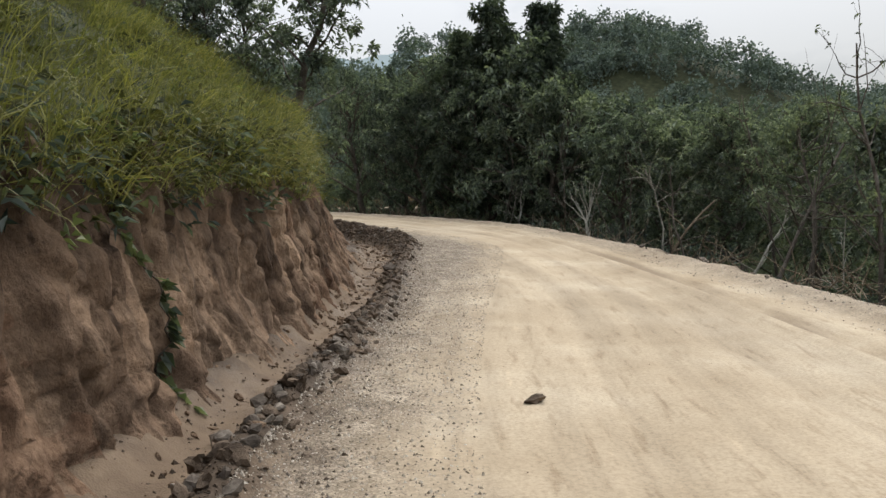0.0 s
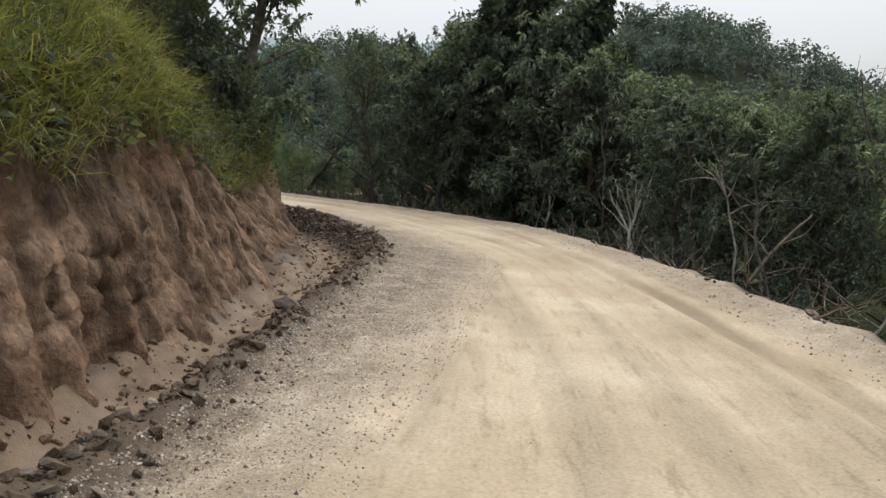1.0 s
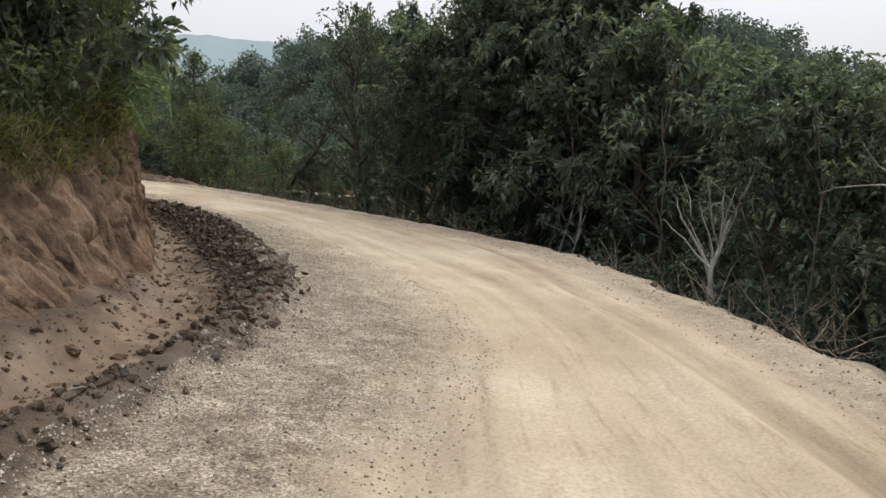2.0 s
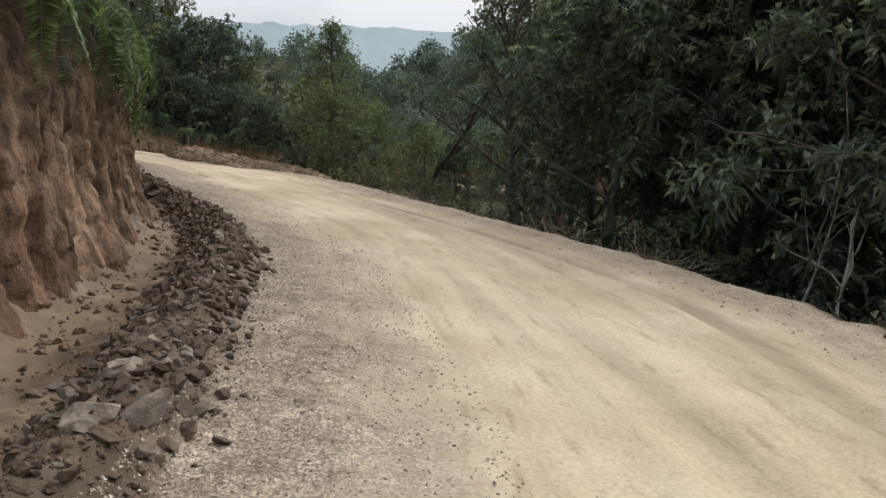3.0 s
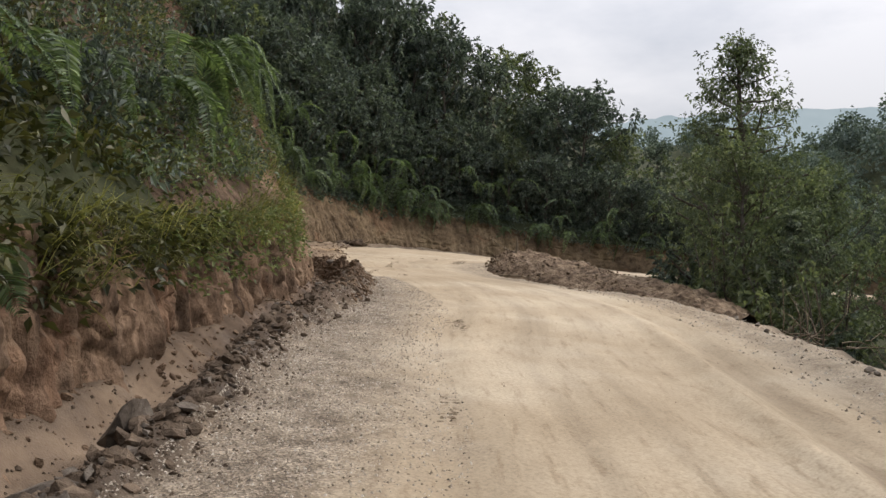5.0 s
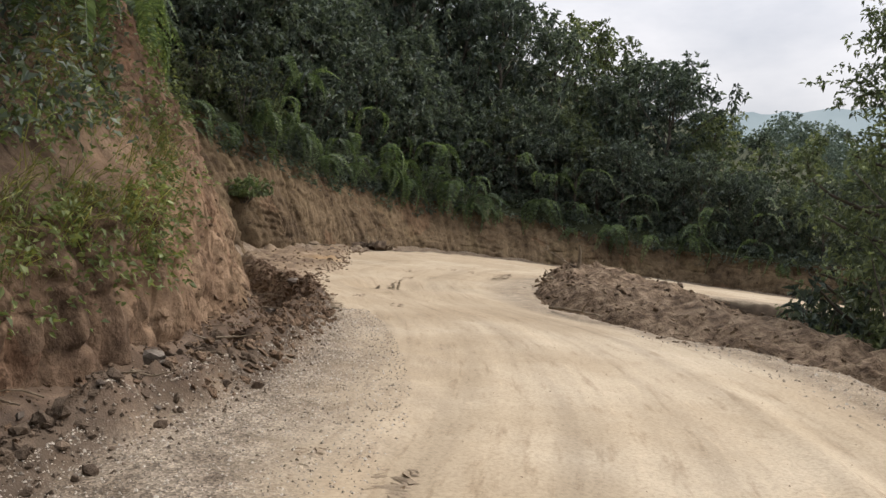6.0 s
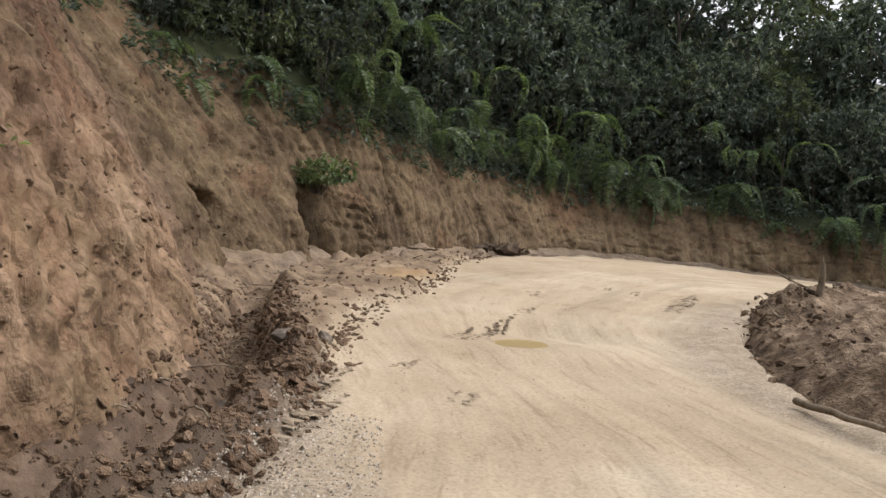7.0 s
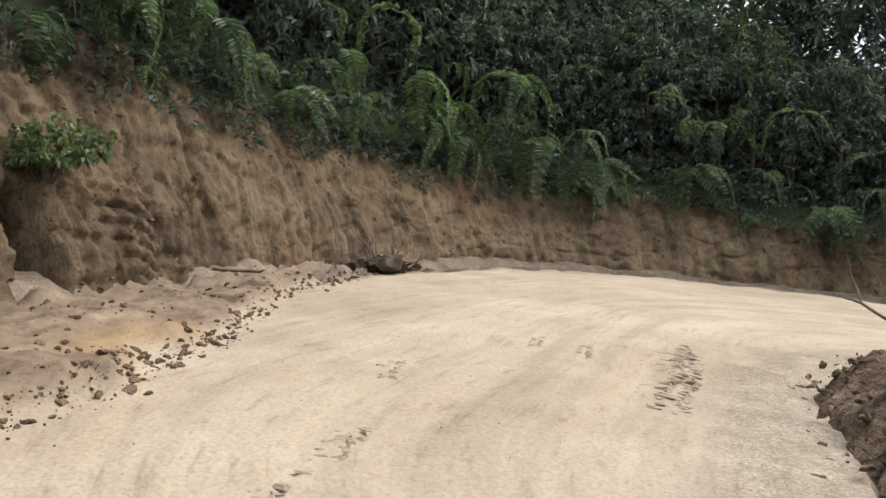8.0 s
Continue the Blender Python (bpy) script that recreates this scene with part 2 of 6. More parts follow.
def make_bank_material():
    """Cut red-brown earth with run-down streaks; the UVs hold metres along the bank and up it."""
    m, n, l, bsdf = material("cut_earth", 0.95)
    p = position(n)
    uv = n.new("ShaderNodeUVMap").outputs["UV"]
    sep = n.new("ShaderNodeSeparateXYZ")
    l.new(uv, sep.inputs[0])
    col = ramp_node(n, l, noise_node(n, l, p, 0.8, 7, 0.62), [(0.28, (0.100, 0.068, 0.048)), (0.48, (0.192, 0.134, 0.094)), (0.7, (0.30, 0.218, 0.155))])
    streak = noise_node(n, l, stretched(n, l, uv, (1.9, 0.34, 1)), 1.5, 1.6, 0.45)
    f = math_node(n, l, "MULTIPLY", band(n, l, sep.outputs["X"], 52.0, 61.0, 1.5), 0.8)
    calm = band(n, l, sep.outputs["X"], 51.5, 400.0, 2.5)
    col = mix_node(n, l, math_node(n, l, "SUBTRACT", 0.75, math_node(n, l, "MULTIPLY", calm, 0.38)), col, ramp_node(n, l, streak, [(0.32, (0.34, 0.31, 0.29)), (0.48, (0.85, 0.82, 0.8)), (0.68, (1.35, 1.3, 1.25))]), "MULTIPLY")
    fresh = ramp_node(n, l, noise_node(n, l, p, 1.1, 7, 0.65), [(0.30, (0.125, 0.079, 0.052)), (0.5, (0.265, 0.178, 0.115)), (0.70, (0.40, 0.288, 0.195))])
    col = mix_node(n, l, f, col, fresh)
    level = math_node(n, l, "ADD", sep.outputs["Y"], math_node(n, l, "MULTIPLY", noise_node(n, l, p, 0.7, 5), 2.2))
    # Reddish topsoil near the lip; the overhang's shade is painted into its dark tone.
    f_top_shade = math_node(n, l, "MULTIPLY", math_node(n, l, "DIVIDE", math_node(n, l, "SUBTRACT", level, 2.5), 0.9, True), band(n, l, sep.outputs["X"], 49.0, 86.0, 2.0))
    col = mix_node(n, l, math_node(n, l, "MULTIPLY", f_top_shade, 0.85), col, ramp_node(n, l, noise_node(n, l, p, 1.4, 6), [(0.3, (0.062, 0.039, 0.027)), (0.55, (0.112, 0.070, 0.047)), (0.75, (0.165, 0.108, 0.073))]))
    # Far bank beyond 61 m: browner soil, darkened further to paint in its shade.
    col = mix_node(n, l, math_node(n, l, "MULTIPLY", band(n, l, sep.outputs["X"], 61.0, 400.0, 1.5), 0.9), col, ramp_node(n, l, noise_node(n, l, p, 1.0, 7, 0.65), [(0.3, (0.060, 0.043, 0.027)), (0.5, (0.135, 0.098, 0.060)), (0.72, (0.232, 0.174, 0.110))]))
    # Dark humus layer on the near wall, deepened with painted shade from the overhang.
    f_humus_shade = math_node(n, l, "MULTIPLY", math_node(n, l, "DIVIDE", math_node(n, l, "SUBTRACT", level, 1.9), 0.8, True), math_node(n, l, "SUBTRACT", 0.8, calm, True))
    col = mix_node(n, l, f_humus_shade, col, ramp_node(n, l, noise_node(n, l, p, 2.0, 6), [(0.3, (0.040, 0.029, 0.021)), (0.55, (0.080, 0.057, 0.040)), (0.75, (0.135, 0.098, 0.070))]))
    runs = noise_node(n, l, stretched(n, l, uv, (4.2, 0.9, 1)), 1.5, 2.2, 0.55)
    col = mix_node(n, l, math_node(n, l, "SUBTRACT", 0.75, calm, True), col, ramp_node(n, l, runs, [(0.36, (0.36, 0.33, 0.31)), (0.48, (1, 1, 1)), (0.64, (1.25, 1.22, 1.18))]), "MULTIPLY")
    red = math_node(n, l, "GREATER_THAN", noise_node(n, l, p, 0.6, 4), 0.60)
    col = mix_node(n, l, math_node(n, l, "MULTIPLY", red, 0.22), col, (0.20, 0.10, 0.06))
    ochre = ramp_node(n, l, noise_node(n, l, p, 0.95, 6, 0.65), [(0.52, (0, 0, 0)), (0.62, (1, 1, 1))])
    col = mix_node(n, l, math_node(n, l, "MULTIPLY", ochre, math_node(n, l, "MULTIPLY", calm, 0.45)), col, (0.20, 0.152, 0.088))
    damp = ramp_node(n, l, noise_node(n, l, p, 1.7, 7, 0.7), [(0.36, (0.45, 0.43, 0.41)), (0.46, (1, 1, 1))])
    col = mix_node(n, l, 0.8, col, damp, "MULTIPLY")
    pits = ramp_node(n, l, noise_node(n, l, p, 6.0, 4, 0.6), [(0.31, (0.30, 0.28, 0.26)), (0.40, (1, 1, 1))])
    col = mix_node(n, l, 0.8, col, pits, "MULTIPLY")
    col = mix_node(n, l, 0.5, col, ramp_node(n, l, noise_node(n, l, p, 24, 4, 0.7), [(0.3, (0.6, 0.58, 0.56)), (0.55, (1, 1, 1)), (0.75, (1.25, 1.2, 1.2))]), "MULTIPLY")
    l.new(col, bsdf.inputs["Base Color"])
    crumble = noise_node(n, l, stretched(n, l, p, (1.0, 1.0, 0.8)), 6.0, 7, 0.66)
    v = n.new("ShaderNodeTexVoronoi")
    v.feature = "DISTANCE_TO_EDGE"
    v.inputs["Scale"].default_value = 7.0
    l.new(mix_node(n, l, 0.12, stretched(n, l, p, (1.0, 1.0, 0.45)), noise_node(n, l, p, 4, 4)), v.inputs["Vector"])
    cracks = math_node(n, l, "MULTIPLY", v.outputs["Distance"], 5.0, True)
    col = mix_node(n, l, 0.55, col, ramp_node(n, l, crumble, [(0.36, (0.42, 0.40, 0.38)), (0.5, (1, 1, 1)), (0.66, (1.3, 1.28, 1.25))]), "MULTIPLY")
    l.new(col, bsdf.inputs["Base Color"])
    h = math_node(n, l, "ADD", math_node(n, l, "MULTIPLY", streak, math_node(n, l, "SUBTRACT", 0.45, math_node(n, l, "MULTIPLY", calm, 0.35))), math_node(n, l, "MULTIPLY", crumble, math_node(n, l, "SUBTRACT", 1.4, math_node(n, l, "MULTIPLY", calm, 0.55))))
    h = math_node(n, l, "ADD", h, math_node(n, l, "MULTIPLY", cracks, math_node(n, l, "ADD", 0.08, math_node(n, l, "MULTIPLY", f, 0.30))))
    h = math_node(n, l, "ADD", h, math_node(n, l, "MULTIPLY", runs, math_node(n, l, "SUBTRACT", 0.55, calm, True)))
    rills = noise_node(n, l, stretched(n, l, uv, (4.0, 1.5, 1)), 1.6, 2.2, 0.55)
    h = math_node(n, l, "ADD", h, math_node(n, l, "MULTIPLY", math_node(n, l, "MULTIPLY", rills, f), 0.5))
    bump_node(n, l, bsdf, h, 0.75, 0.09)
    return m


def make_plain(name, stops, scale=3.0, rough=0.9, bump=0.4, distance=0.03, fine=30.0, vary=0.0):
    m, n, l, bsdf = material(name, rough)
    p = position(n)
    col = ramp_node(n, l, noise_node(n, l, p, scale, 6), stops)
    f = noise_node(n, l, p, fine, 4, 0.7)
    col = mix_node(n, l, 0.5, col, ramp_node(n, l, f, [(0.3, (0.6, 0.6, 0.6)), (0.5, (1, 1, 1)), (0.7, (1.3, 1.3, 1.3))]), "MULTIPLY")
    if vary:
        r = n.new("ShaderNodeObjectInfo").outputs["Random"]
        col = mix_node(n, l, vary, col, ramp_node(n, l, r, [(0.0, (0.45, 0.43, 0.42)), (0.5, (1, 1, 1)), (1.0, (1.5, 1.5, 1.48))]), "MULTIPLY")
    l.new(col, bsdf.inputs["Base Color"])
    bump_node(n, l, bsdf, f, bump, distance)
    return m


def make_leaf(name, dark, light, through_share=0.25, rough=0.45):
    """Leaves whose tone varies from leaf to leaf and from plant to plant, letting some light through."""
    m, n, l, bsdf = material(name, rough)
    bsdf.inputs["Specular IOR Level"].default_value = 0.4
    g = n.new("ShaderNodeNewGeometry")
    r = n.new("ShaderNodeObjectInfo").outputs["Random"]
    col = ramp_node(n, l, g.outputs["Random Per Island"], [(0.0, dark), (0.7, tuple((x + y) / 2 for x, y in zip(dark, light))), (1.0, light)])
    col = mix_node(n, l, 0.6, col, ramp_node(n, l, r, [(0.0, (0.65, 0.68, 0.68)), (1.0, (1.3, 1.25, 1.1))]), "MULTIPLY")
    col = mix_node(n, l, 0.8, col, ramp_node(n, l, noise_node(n, l, g.outputs["Position"], 1.2, 3), [(0.3, (0.5, 0.52, 0.54)), (0.7, (1.4, 1.34, 1.15))]), "MULTIPLY")
    l.new(col, bsdf.inputs["Base Color"])
    t = n.new("ShaderNodeBsdfTranslucent")
    l.new(mix_node(n, l, 1.0, col, (1.3, 1.35, 0.7), "MULTIPLY"), t.inputs["Color"])
    mix = n.new("ShaderNodeMixShader")
    mix.inputs[0].default_value = through_share
    l.new(bsdf.outputs[0], mix.inputs[1])
    l.new(t.outputs[0], mix.inputs[2])
    l.new(mix.outputs[0], n["Material Output"].inputs["Surface"])
    return m


def make_pebble():
    m, n, l, bsdf = material("crushed_gravel", 0.9)
    r = n.new("ShaderNodeNewGeometry").outputs["Random Per Island"]
    l.new(ramp_node(n, l, r, [(0.0, (0.13, 0.105, 0.080)), (0.35, (0.24, 0.20, 0.158)), (0.7, (0.38, 0.335, 0.275)), (1.0, (0.54, 0.49, 0.42))]), bsdf.inputs["Base Color"])
    return m


ROAD = make_road_material()
BANK = make_bank_material()
SLOPE = make_plain("mossy_wooded_slope", [(0.3, (0.022, 0.028, 0.014)), (0.55, (0.042, 0.048, 0.024)), (0.75, (0.075, 0.070, 0.036))], 0.7)
SPOIL = make_plain("dug_soil", [(0.3, (0.075, 0.049, 0.032)), (0.5, (0.155, 0.105, 0.070)), (0.72, (0.26, 0.188, 0.130))], 3.4, 0.95, 1.0, 0.10, 9.0)
HEAP_SOIL = make_plain("dry_heaped_soil", [(0.32, (0.070, 0.048, 0.033)), (0.5, (0.165, 0.118, 0.080)), (0.70, (0.30, 0.228, 0.16))], 4.5, 0.95, 1.0, 0.10, 9.0)
STONE = make_plain("mud_smeared_stone", [(0.3, (0.070, 0.057, 0.046)), (0.5, (0.155, 0.130, 0.107)), (0.75, (0.34, 0.30, 0.25))], 7.0, 0.85, 0.5, 0.02, 40.0, 0.6)
CLOD = make_plain("dark_wet_clod", [(0.3, (0.052, 0.038, 0.028)), (0.55, (0.110, 0.082, 0.060)), (0.75, (0.21, 0.158, 0.115))], 6.0, 0.9, 0.7, 0.03, 30.0, 0.35)
PEBBLE = make_pebble()
BARK = make_plain("grey_bark", [(0.3, (0.05, 0.042, 0.034)), (0.55, (0.11, 0.095, 0.08)), (0.75, (0.20, 0.18, 0.155))], 5.0, 0.9, 0.6, 0.02, 40.0)
PALE_BARK = make_plain("pale_lichened_bark", [(0.3, (0.14, 0.13, 0.11)), (0.55, (0.30, 0.29, 0.25)), (0.75, (0.48, 0.47, 0.42))], 5.0, 0.9, 0.6, 0.02, 30.0)
DEAD = make_plain("dead_wood", [(0.3, (0.10, 0.075, 0.05)), (0.55, (0.20, 0.16, 0.115)), (0.75, (0.36, 0.30, 0.23))], 6.0, 0.9, 0.5, 0.01, 50.0)
LEAF_DARK = make_leaf("dark_glossy_leaves", (0.040, 0.059, 0.055), (0.215, 0.268, 0.242), 0.38, 0.45)
# Outer whorls are paled in colour to paint highlights over the dark crown leaves.
LEAF_ROSETTE_LIT = make_leaf("lit_look_rosette_leaves", (0.085, 0.115, 0.098), (0.30, 0.355, 0.315), 0.30, 0.38)
LEAF_WOOD = make_leaf("deep_green_forest_leaves", (0.030, 0.047, 0.047), (0.180, 0.232, 0.222), 0.28, 0.5)
LEAF_MID = make_leaf("green_leaves", (0.044, 0.063, 0.042), (0.19, 0.227, 0.165), 0.42)
LEAF_OLIVE = make_leaf("olive_weeds", (0.030, 0.036, 0.014), (0.125, 0.125, 0.055), 0.25)
LEAF_BRIGHT = make_leaf("fresh_green_leaves", (0.065, 0.095, 0.042), (0.22, 0.27, 0.14), 0.3)
LEAF_CONIFER = make_leaf("blue_green_needles", (0.026, 0.042, 0.033), (0.13, 0.17, 0.135), 0.25, 0.5)
GRASS = make_leaf("yellow_green_grass", (0.060, 0.072, 0.026), (0.27, 0.27, 0.105), 0.35, 0.6)
FERN = make_leaf("fern_green", (0.055, 0.092, 0.052), (0.21, 0.29, 0.175), 0.40, 0.5)
LEAF_FRESH = make_leaf("bright_young_leaves", (0.075, 0.118, 0.055), (0.29, 0.37, 0.22), 0.32)
LEAF_AIRY = make_leaf("pale_green_small_leaves", (0.060, 0.084, 0.056), (0.215, 0.265, 0.180), 0.34, 0.5)
# Distance haze is put into this leaf colour: paler and bluer than real foliage.
HAZY_FAR_LEAF = make_leaf("haze_paled_far_leaves", (0.098, 0.138, 0.140), (0.195, 0.245, 0.243), 0.15, 0.9)


# ---------------------------------------------------------------- geometry helpers
def fast_mesh(name, verts, faces, mat, smooth=False, uv=None):
    """A mesh from arrays; faces is an array of triangles or of quads. uv: one pair a vertex."""
    verts, faces = np.asarray(verts, np.float32), np.asarray(faces, np.int32)
    k = faces.shape[1]
    me = bpy.data.meshes.new(name)
    me.vertices.add(len(verts))
    me.vertices.foreach_set("co", verts.ravel())
    me.loops.add(faces.size)
    me.loops.foreach_set("vertex_index", faces.ravel())
    me.polygons.add(len(faces))
    me.polygons.foreach_set("loop_start", np.arange(0, faces.size, k, dtype=np.int32))
    me.polygons.foreach_set("use_smooth", np.full(len(faces), smooth))
    if uv is not None:
        layer = me.uv_layers.new(name="UVMap")
        layer.data.foreach_set("uv", np.asarray(uv, np.float32)[faces.ravel()].ravel())
    me.update(calc_edges=True)
    me.materials.append(mat)
    return me


def grid_faces(rows, cols):
    i = np.arange(rows - 1)[:, None] * cols + np.arange(cols - 1)[None, :]
    return np.stack([i, i + 1, i + cols + 1, i + cols], -1).reshape(-1, 4)


def thing(name, label, category, group="", kind="", mesh=None):
    return tagged(new(name, mesh), label, category, group, kind)


def part(name, mesh, parent, label="", m=None):
    ob = new(name, mesh)
    ob.parent = parent
    if m is not None:
        ob.matrix_basis = m
    if label:
        tagged(ob, label)
    return ob


def join_arrays(pieces):
    """Joins (verts, faces) pairs into one."""
    vs, fs, k = [], [], 0
    for v, f in pieces:
        vs.append(v)
        fs.append(f + k)
        k += len(v)
    return np.concatenate(vs), np.concatenate(fs)


def tube(points, radii, sides=6):
    """A tapered round tube along points, as (verts, quads)."""
    pts = np.asarray(points, float)
    n = len(pts)
    tang = np.gradient(pts, axis=0)
    tang /= np.linalg.norm(tang, axis=1, keepdims=True) + 1e-9
    ref = np.where(np.abs(tang[:, 2:]) > 0.9, [[1.0, 0, 0]], [[0, 0, 1.0]])
    e1 = np.cross(tang, ref)
    e1 /= np.linalg.norm(e1, axis=1, keepdims=True) + 1e-9
    e2 = np.cross(tang, e1)
    ang = np.linspace(0, 2 * np.pi, sides, endpoint=False)
    ring = pts[:, None] + np.asarray(radii)[:, None, None] * (np.cos(ang)[None, :, None] * e1[:, None] + np.sin(ang)[None, :, None] * e2[:, None])
    idx = np.arange(n * sides).reshape(n, sides)
    nxt = np.roll(idx, -1, axis=1)
    f = np.stack([idx[:-1], nxt[:-1], nxt[1:], idx[1:]], -1).reshape(-1, 4)
    return ring.reshape(-1, 3), f


def unit(v):
    return v / (np.linalg.norm(v, axis=-1, keepdims=True) + 1e-9)


def leaves(base, way, length, width, rng, droop=0.25):
    """Folded pointed leaves, as (verts, triangles): six points and four triangles each."""
    n = len(base)
    way = unit(way)
    side = unit(np.cross(way, unit(np.array([0, 0, 1.0]) + 0.6 * rng.normal(size=(n, 3)))))
    up = np.cross(side, way)
    length, width = np.broadcast_to(length, n)[:, None], np.broadcast_to(width, n)[:, None]
    mid = base + way * length * 0.5 - up * 0.0
    tip = base + way * length - np.array([0, 0, 1.0]) * length * droop
    l_ = mid + side * width * 0.5 + up * width * 0.22
    r_ = mid - side * width * 0.5 + up * width * 0.22
    v = np.stack([base, l_, tip, r_], 1).reshape(-1, 3)
    k = np.arange(n)[:, None] * 4
    f = np.concatenate([k + [0, 2, 1], k + [0, 3, 2]], 0)
    return v, f


def smooth_noise(x, y, seed=0.0):
    return noise.noise((x, y, seed))


# ---------------------------------------------------------------- the lie of the land
# Pairs of plan points: foot of the cut bank, and outer edge of the road, at even steps of a running number u.
FOOT = np.array([(-2.3, -10), (-2.0, -2), (-1.9, 5.5), (-1.6, 11), (-1.75, 16), (-2.1, 20), (-4.0, 24.5), (-6.4, 28.8), (-9.5, 32.4), (-12.5, 35.4), (-15.2, 38.6), (-18.3, 41.0),
                 (-21.3, 41.95), (-24.5, 43.45), (-26.3, 46.2), (-27.7, 49.6), (-28.3, 53), (-26.9, 56.3), (-24, 59), (-19, 60.4), (-12, 60.6), (-4, 60.2), (6, 59)], float)
EDGE = np.array([(5.4, -10), (5.2, -2), (5.1, 6), (5.0, 12), (4.6, 17.5), (3.7, 22.8), (2.3, 28), (-0.6, 32), (-4.0, 35.7), (-6.6, 38.8), (-9.2, 41.8), (-12.3, 44.3),
                 (-15.8, 44.8), (-17.8, 46), (-19.2, 47.6), (-20.2, 49), (-20.4, 50.2), (-19.6, 51.4), (-17.5, 52.6), (-14, 53.4), (-9.5, 54), (-4, 54.2), (5, 53.5)], float)
LAST_U = len(FOOT) - 1


def along_curve(points, u):
    """Catmull-Rom through the points."""
    u = np.clip(np.asarray(u, float), 0, len(points) - 1 - 1e-6)
    i = u.astype(int)
    f = (u - i)[..., None]
    p = [points[np.clip(i + k, 0, len(points) - 1)] for k in (-1, 0, 1, 2)]
    return 0.5 * (2 * p[1] + (p[2] - p[0]) * f + (2 * p[0] - 5 * p[1] + 4 * p[2] - p[3]) * f ** 2 + (3 * p[1] - p[0] - 3 * p[2] + p[3]) * f ** 3)


def road_height(x, y):
    """The smooth fall of the road: it climbs along its way and tips towards the valley."""
    x, y = np.clip(np.asarray(x, float), -33, 9) / 20, (np.clip(np.asarray(y, float), -14, 63) - 25) / 20
    return (1.4643 - 2.0482 * x + 1.3316 * y - 0.1862 * x * x - 0.0646 * x * y + 0.0146 * y * y
            - 0.2358 * x ** 3 + 0.0031 * x * x * y + 0.1543 * x * y * y - 0.1413 * y ** 3)


WALL_HIGH = [(0, 1.9), (2, 1.95), (3, 2.1), (3.5, 2.5), (4.0, 2.1), (4.5, 1.6), (4.9, 1.4), (5.3, 1.6), (6, 2.7), (7, 2.1), (8, 1.2), (9, 1.1), (10, 1.45), (10.25, 2.1), (10.5, 3.5), (11.2, 4.3), (12, 4.7), (12.8, 4.3),
             (13.5, 3.3), (14, 2.8), (15, 2.2), (16, 1.9), (17, 1.55), (18, 1.1), (22, 1.0)]
WALL_RUN = [(0, 0.4), (3, 0.5), (4.1, 1.1), (4.7, 1.8), (5.1, 1.3), (5.5, 0.6), (6, 0.4), (8, 0.3), (10, 0.5), (10.5, 1.5), (11.2, 2.5), (12, 3.0), (12.6, 3.3), (13.2, 2.6), (13.6, 1.8), (14, 1.2), (15, 1.2), (16, 1.1), (17, 1.0), (18, 0.7), (22, 0.4)]


def table_at(rows, u):
    return np.interp(u, [r[0] for r in rows], [r[1] for r in rows])


U_FINE = np.linspace(0, LAST_U, 1500)
FOOT_FINE, EDGE_FINE = along_curve(FOOT, U_FINE), along_curve(EDGE, U_FINE)
S_FINE = np.concatenate([[0], np.cumsum(np.linalg.norm(np.diff(FOOT_FINE, axis=0), axis=1))])
TANG_FINE = unit(np.gradient(FOOT_FINE, axis=0))
for _ in range(40):
    TANG_FINE[1:-1] = unit(0.25 * TANG_FINE[:-2] + 0.5 * TANG_FINE[1:-1] + 0.25 * TANG_FINE[2:])


def bank_frame(u):
    """Foot point, outward direction, metres along, at u."""
    u = np.asarray(u, float)
    f = along_curve(FOOT, u)
    t = np.stack([np.interp(u, U_FINE, TANG_FINE[:, k]) for k in (0, 1)], -1)
    t = unit(t)
    return f, np.stack([-t[..., 1], t[..., 0]], -1), np.interp(u, U_FINE, S_FINE)


SLOPE_UP = [(0, 1.0), (5, 1.0), (6, 1.5), (10, 1.6), (12, 1.6), (14, 1.7), (16, 1.35), (17.5, 0.8), (18.6, 0.3), (19.4, -0.1), (22, -0.3)]


def upper_rise(out, u):
    """Height gained on the planted slope above the cut, by metres out from its lip."""
    out = np.maximum(out, 0)
    return np.where(out < 4, 0.85 * out, 3.4 + 0.55 * (out - 4)) * table_at(SLOPE_UP, u)


def bank_top(u, out):
    """A place on the planted slope, out metres beyond the cut's lip."""
    f, o, s = bank_frame(u)
    run, high = table_at(WALL_RUN, u), table_at(WALL_HIGH, u)
    p = f + o * np.asarray(run + out)[..., None]
    z = road_height(f[..., 0], f[..., 1]) + high + upper_rise(out, u)
    return np.concatenate([p, np.asarray(z)[..., None]], -1)


def nearest(curve, x, y):
    """Distance to a fine curve, and the index of the nearest point on it."""
    best, at = np.full(x.shape, 1e9), np.zeros(x.shape, int)
    for i in range(0, len(curve), 6):
        d = (x - curve[i, 0]) ** 2 + (y - curve[i, 1]) ** 2
        near = d < best
        best, at = np.where(near, d, best), np.where(near, i, at)
    return np.sqrt(best), at


def far_hills(x, y):
    z = np.zeros_like(x)
    for cx, cy, sx, sy, h in ((55, 285, 84, 70, 80), (2, 290, 45, 60, 82), (-50, 290, 95, 70, 77), (-140, 280, 80, 60, 71), (-165, 520, 190, 130, 96), (150, 330, 160, 90, 50), (-330, 500, 160, 150, 80), (300, 600, 260, 160, 80)):
        z = np.maximum(z, h * np.exp(-((x - cx) / sx) ** 2 - ((y - cy) / sy) ** 2))
    return z


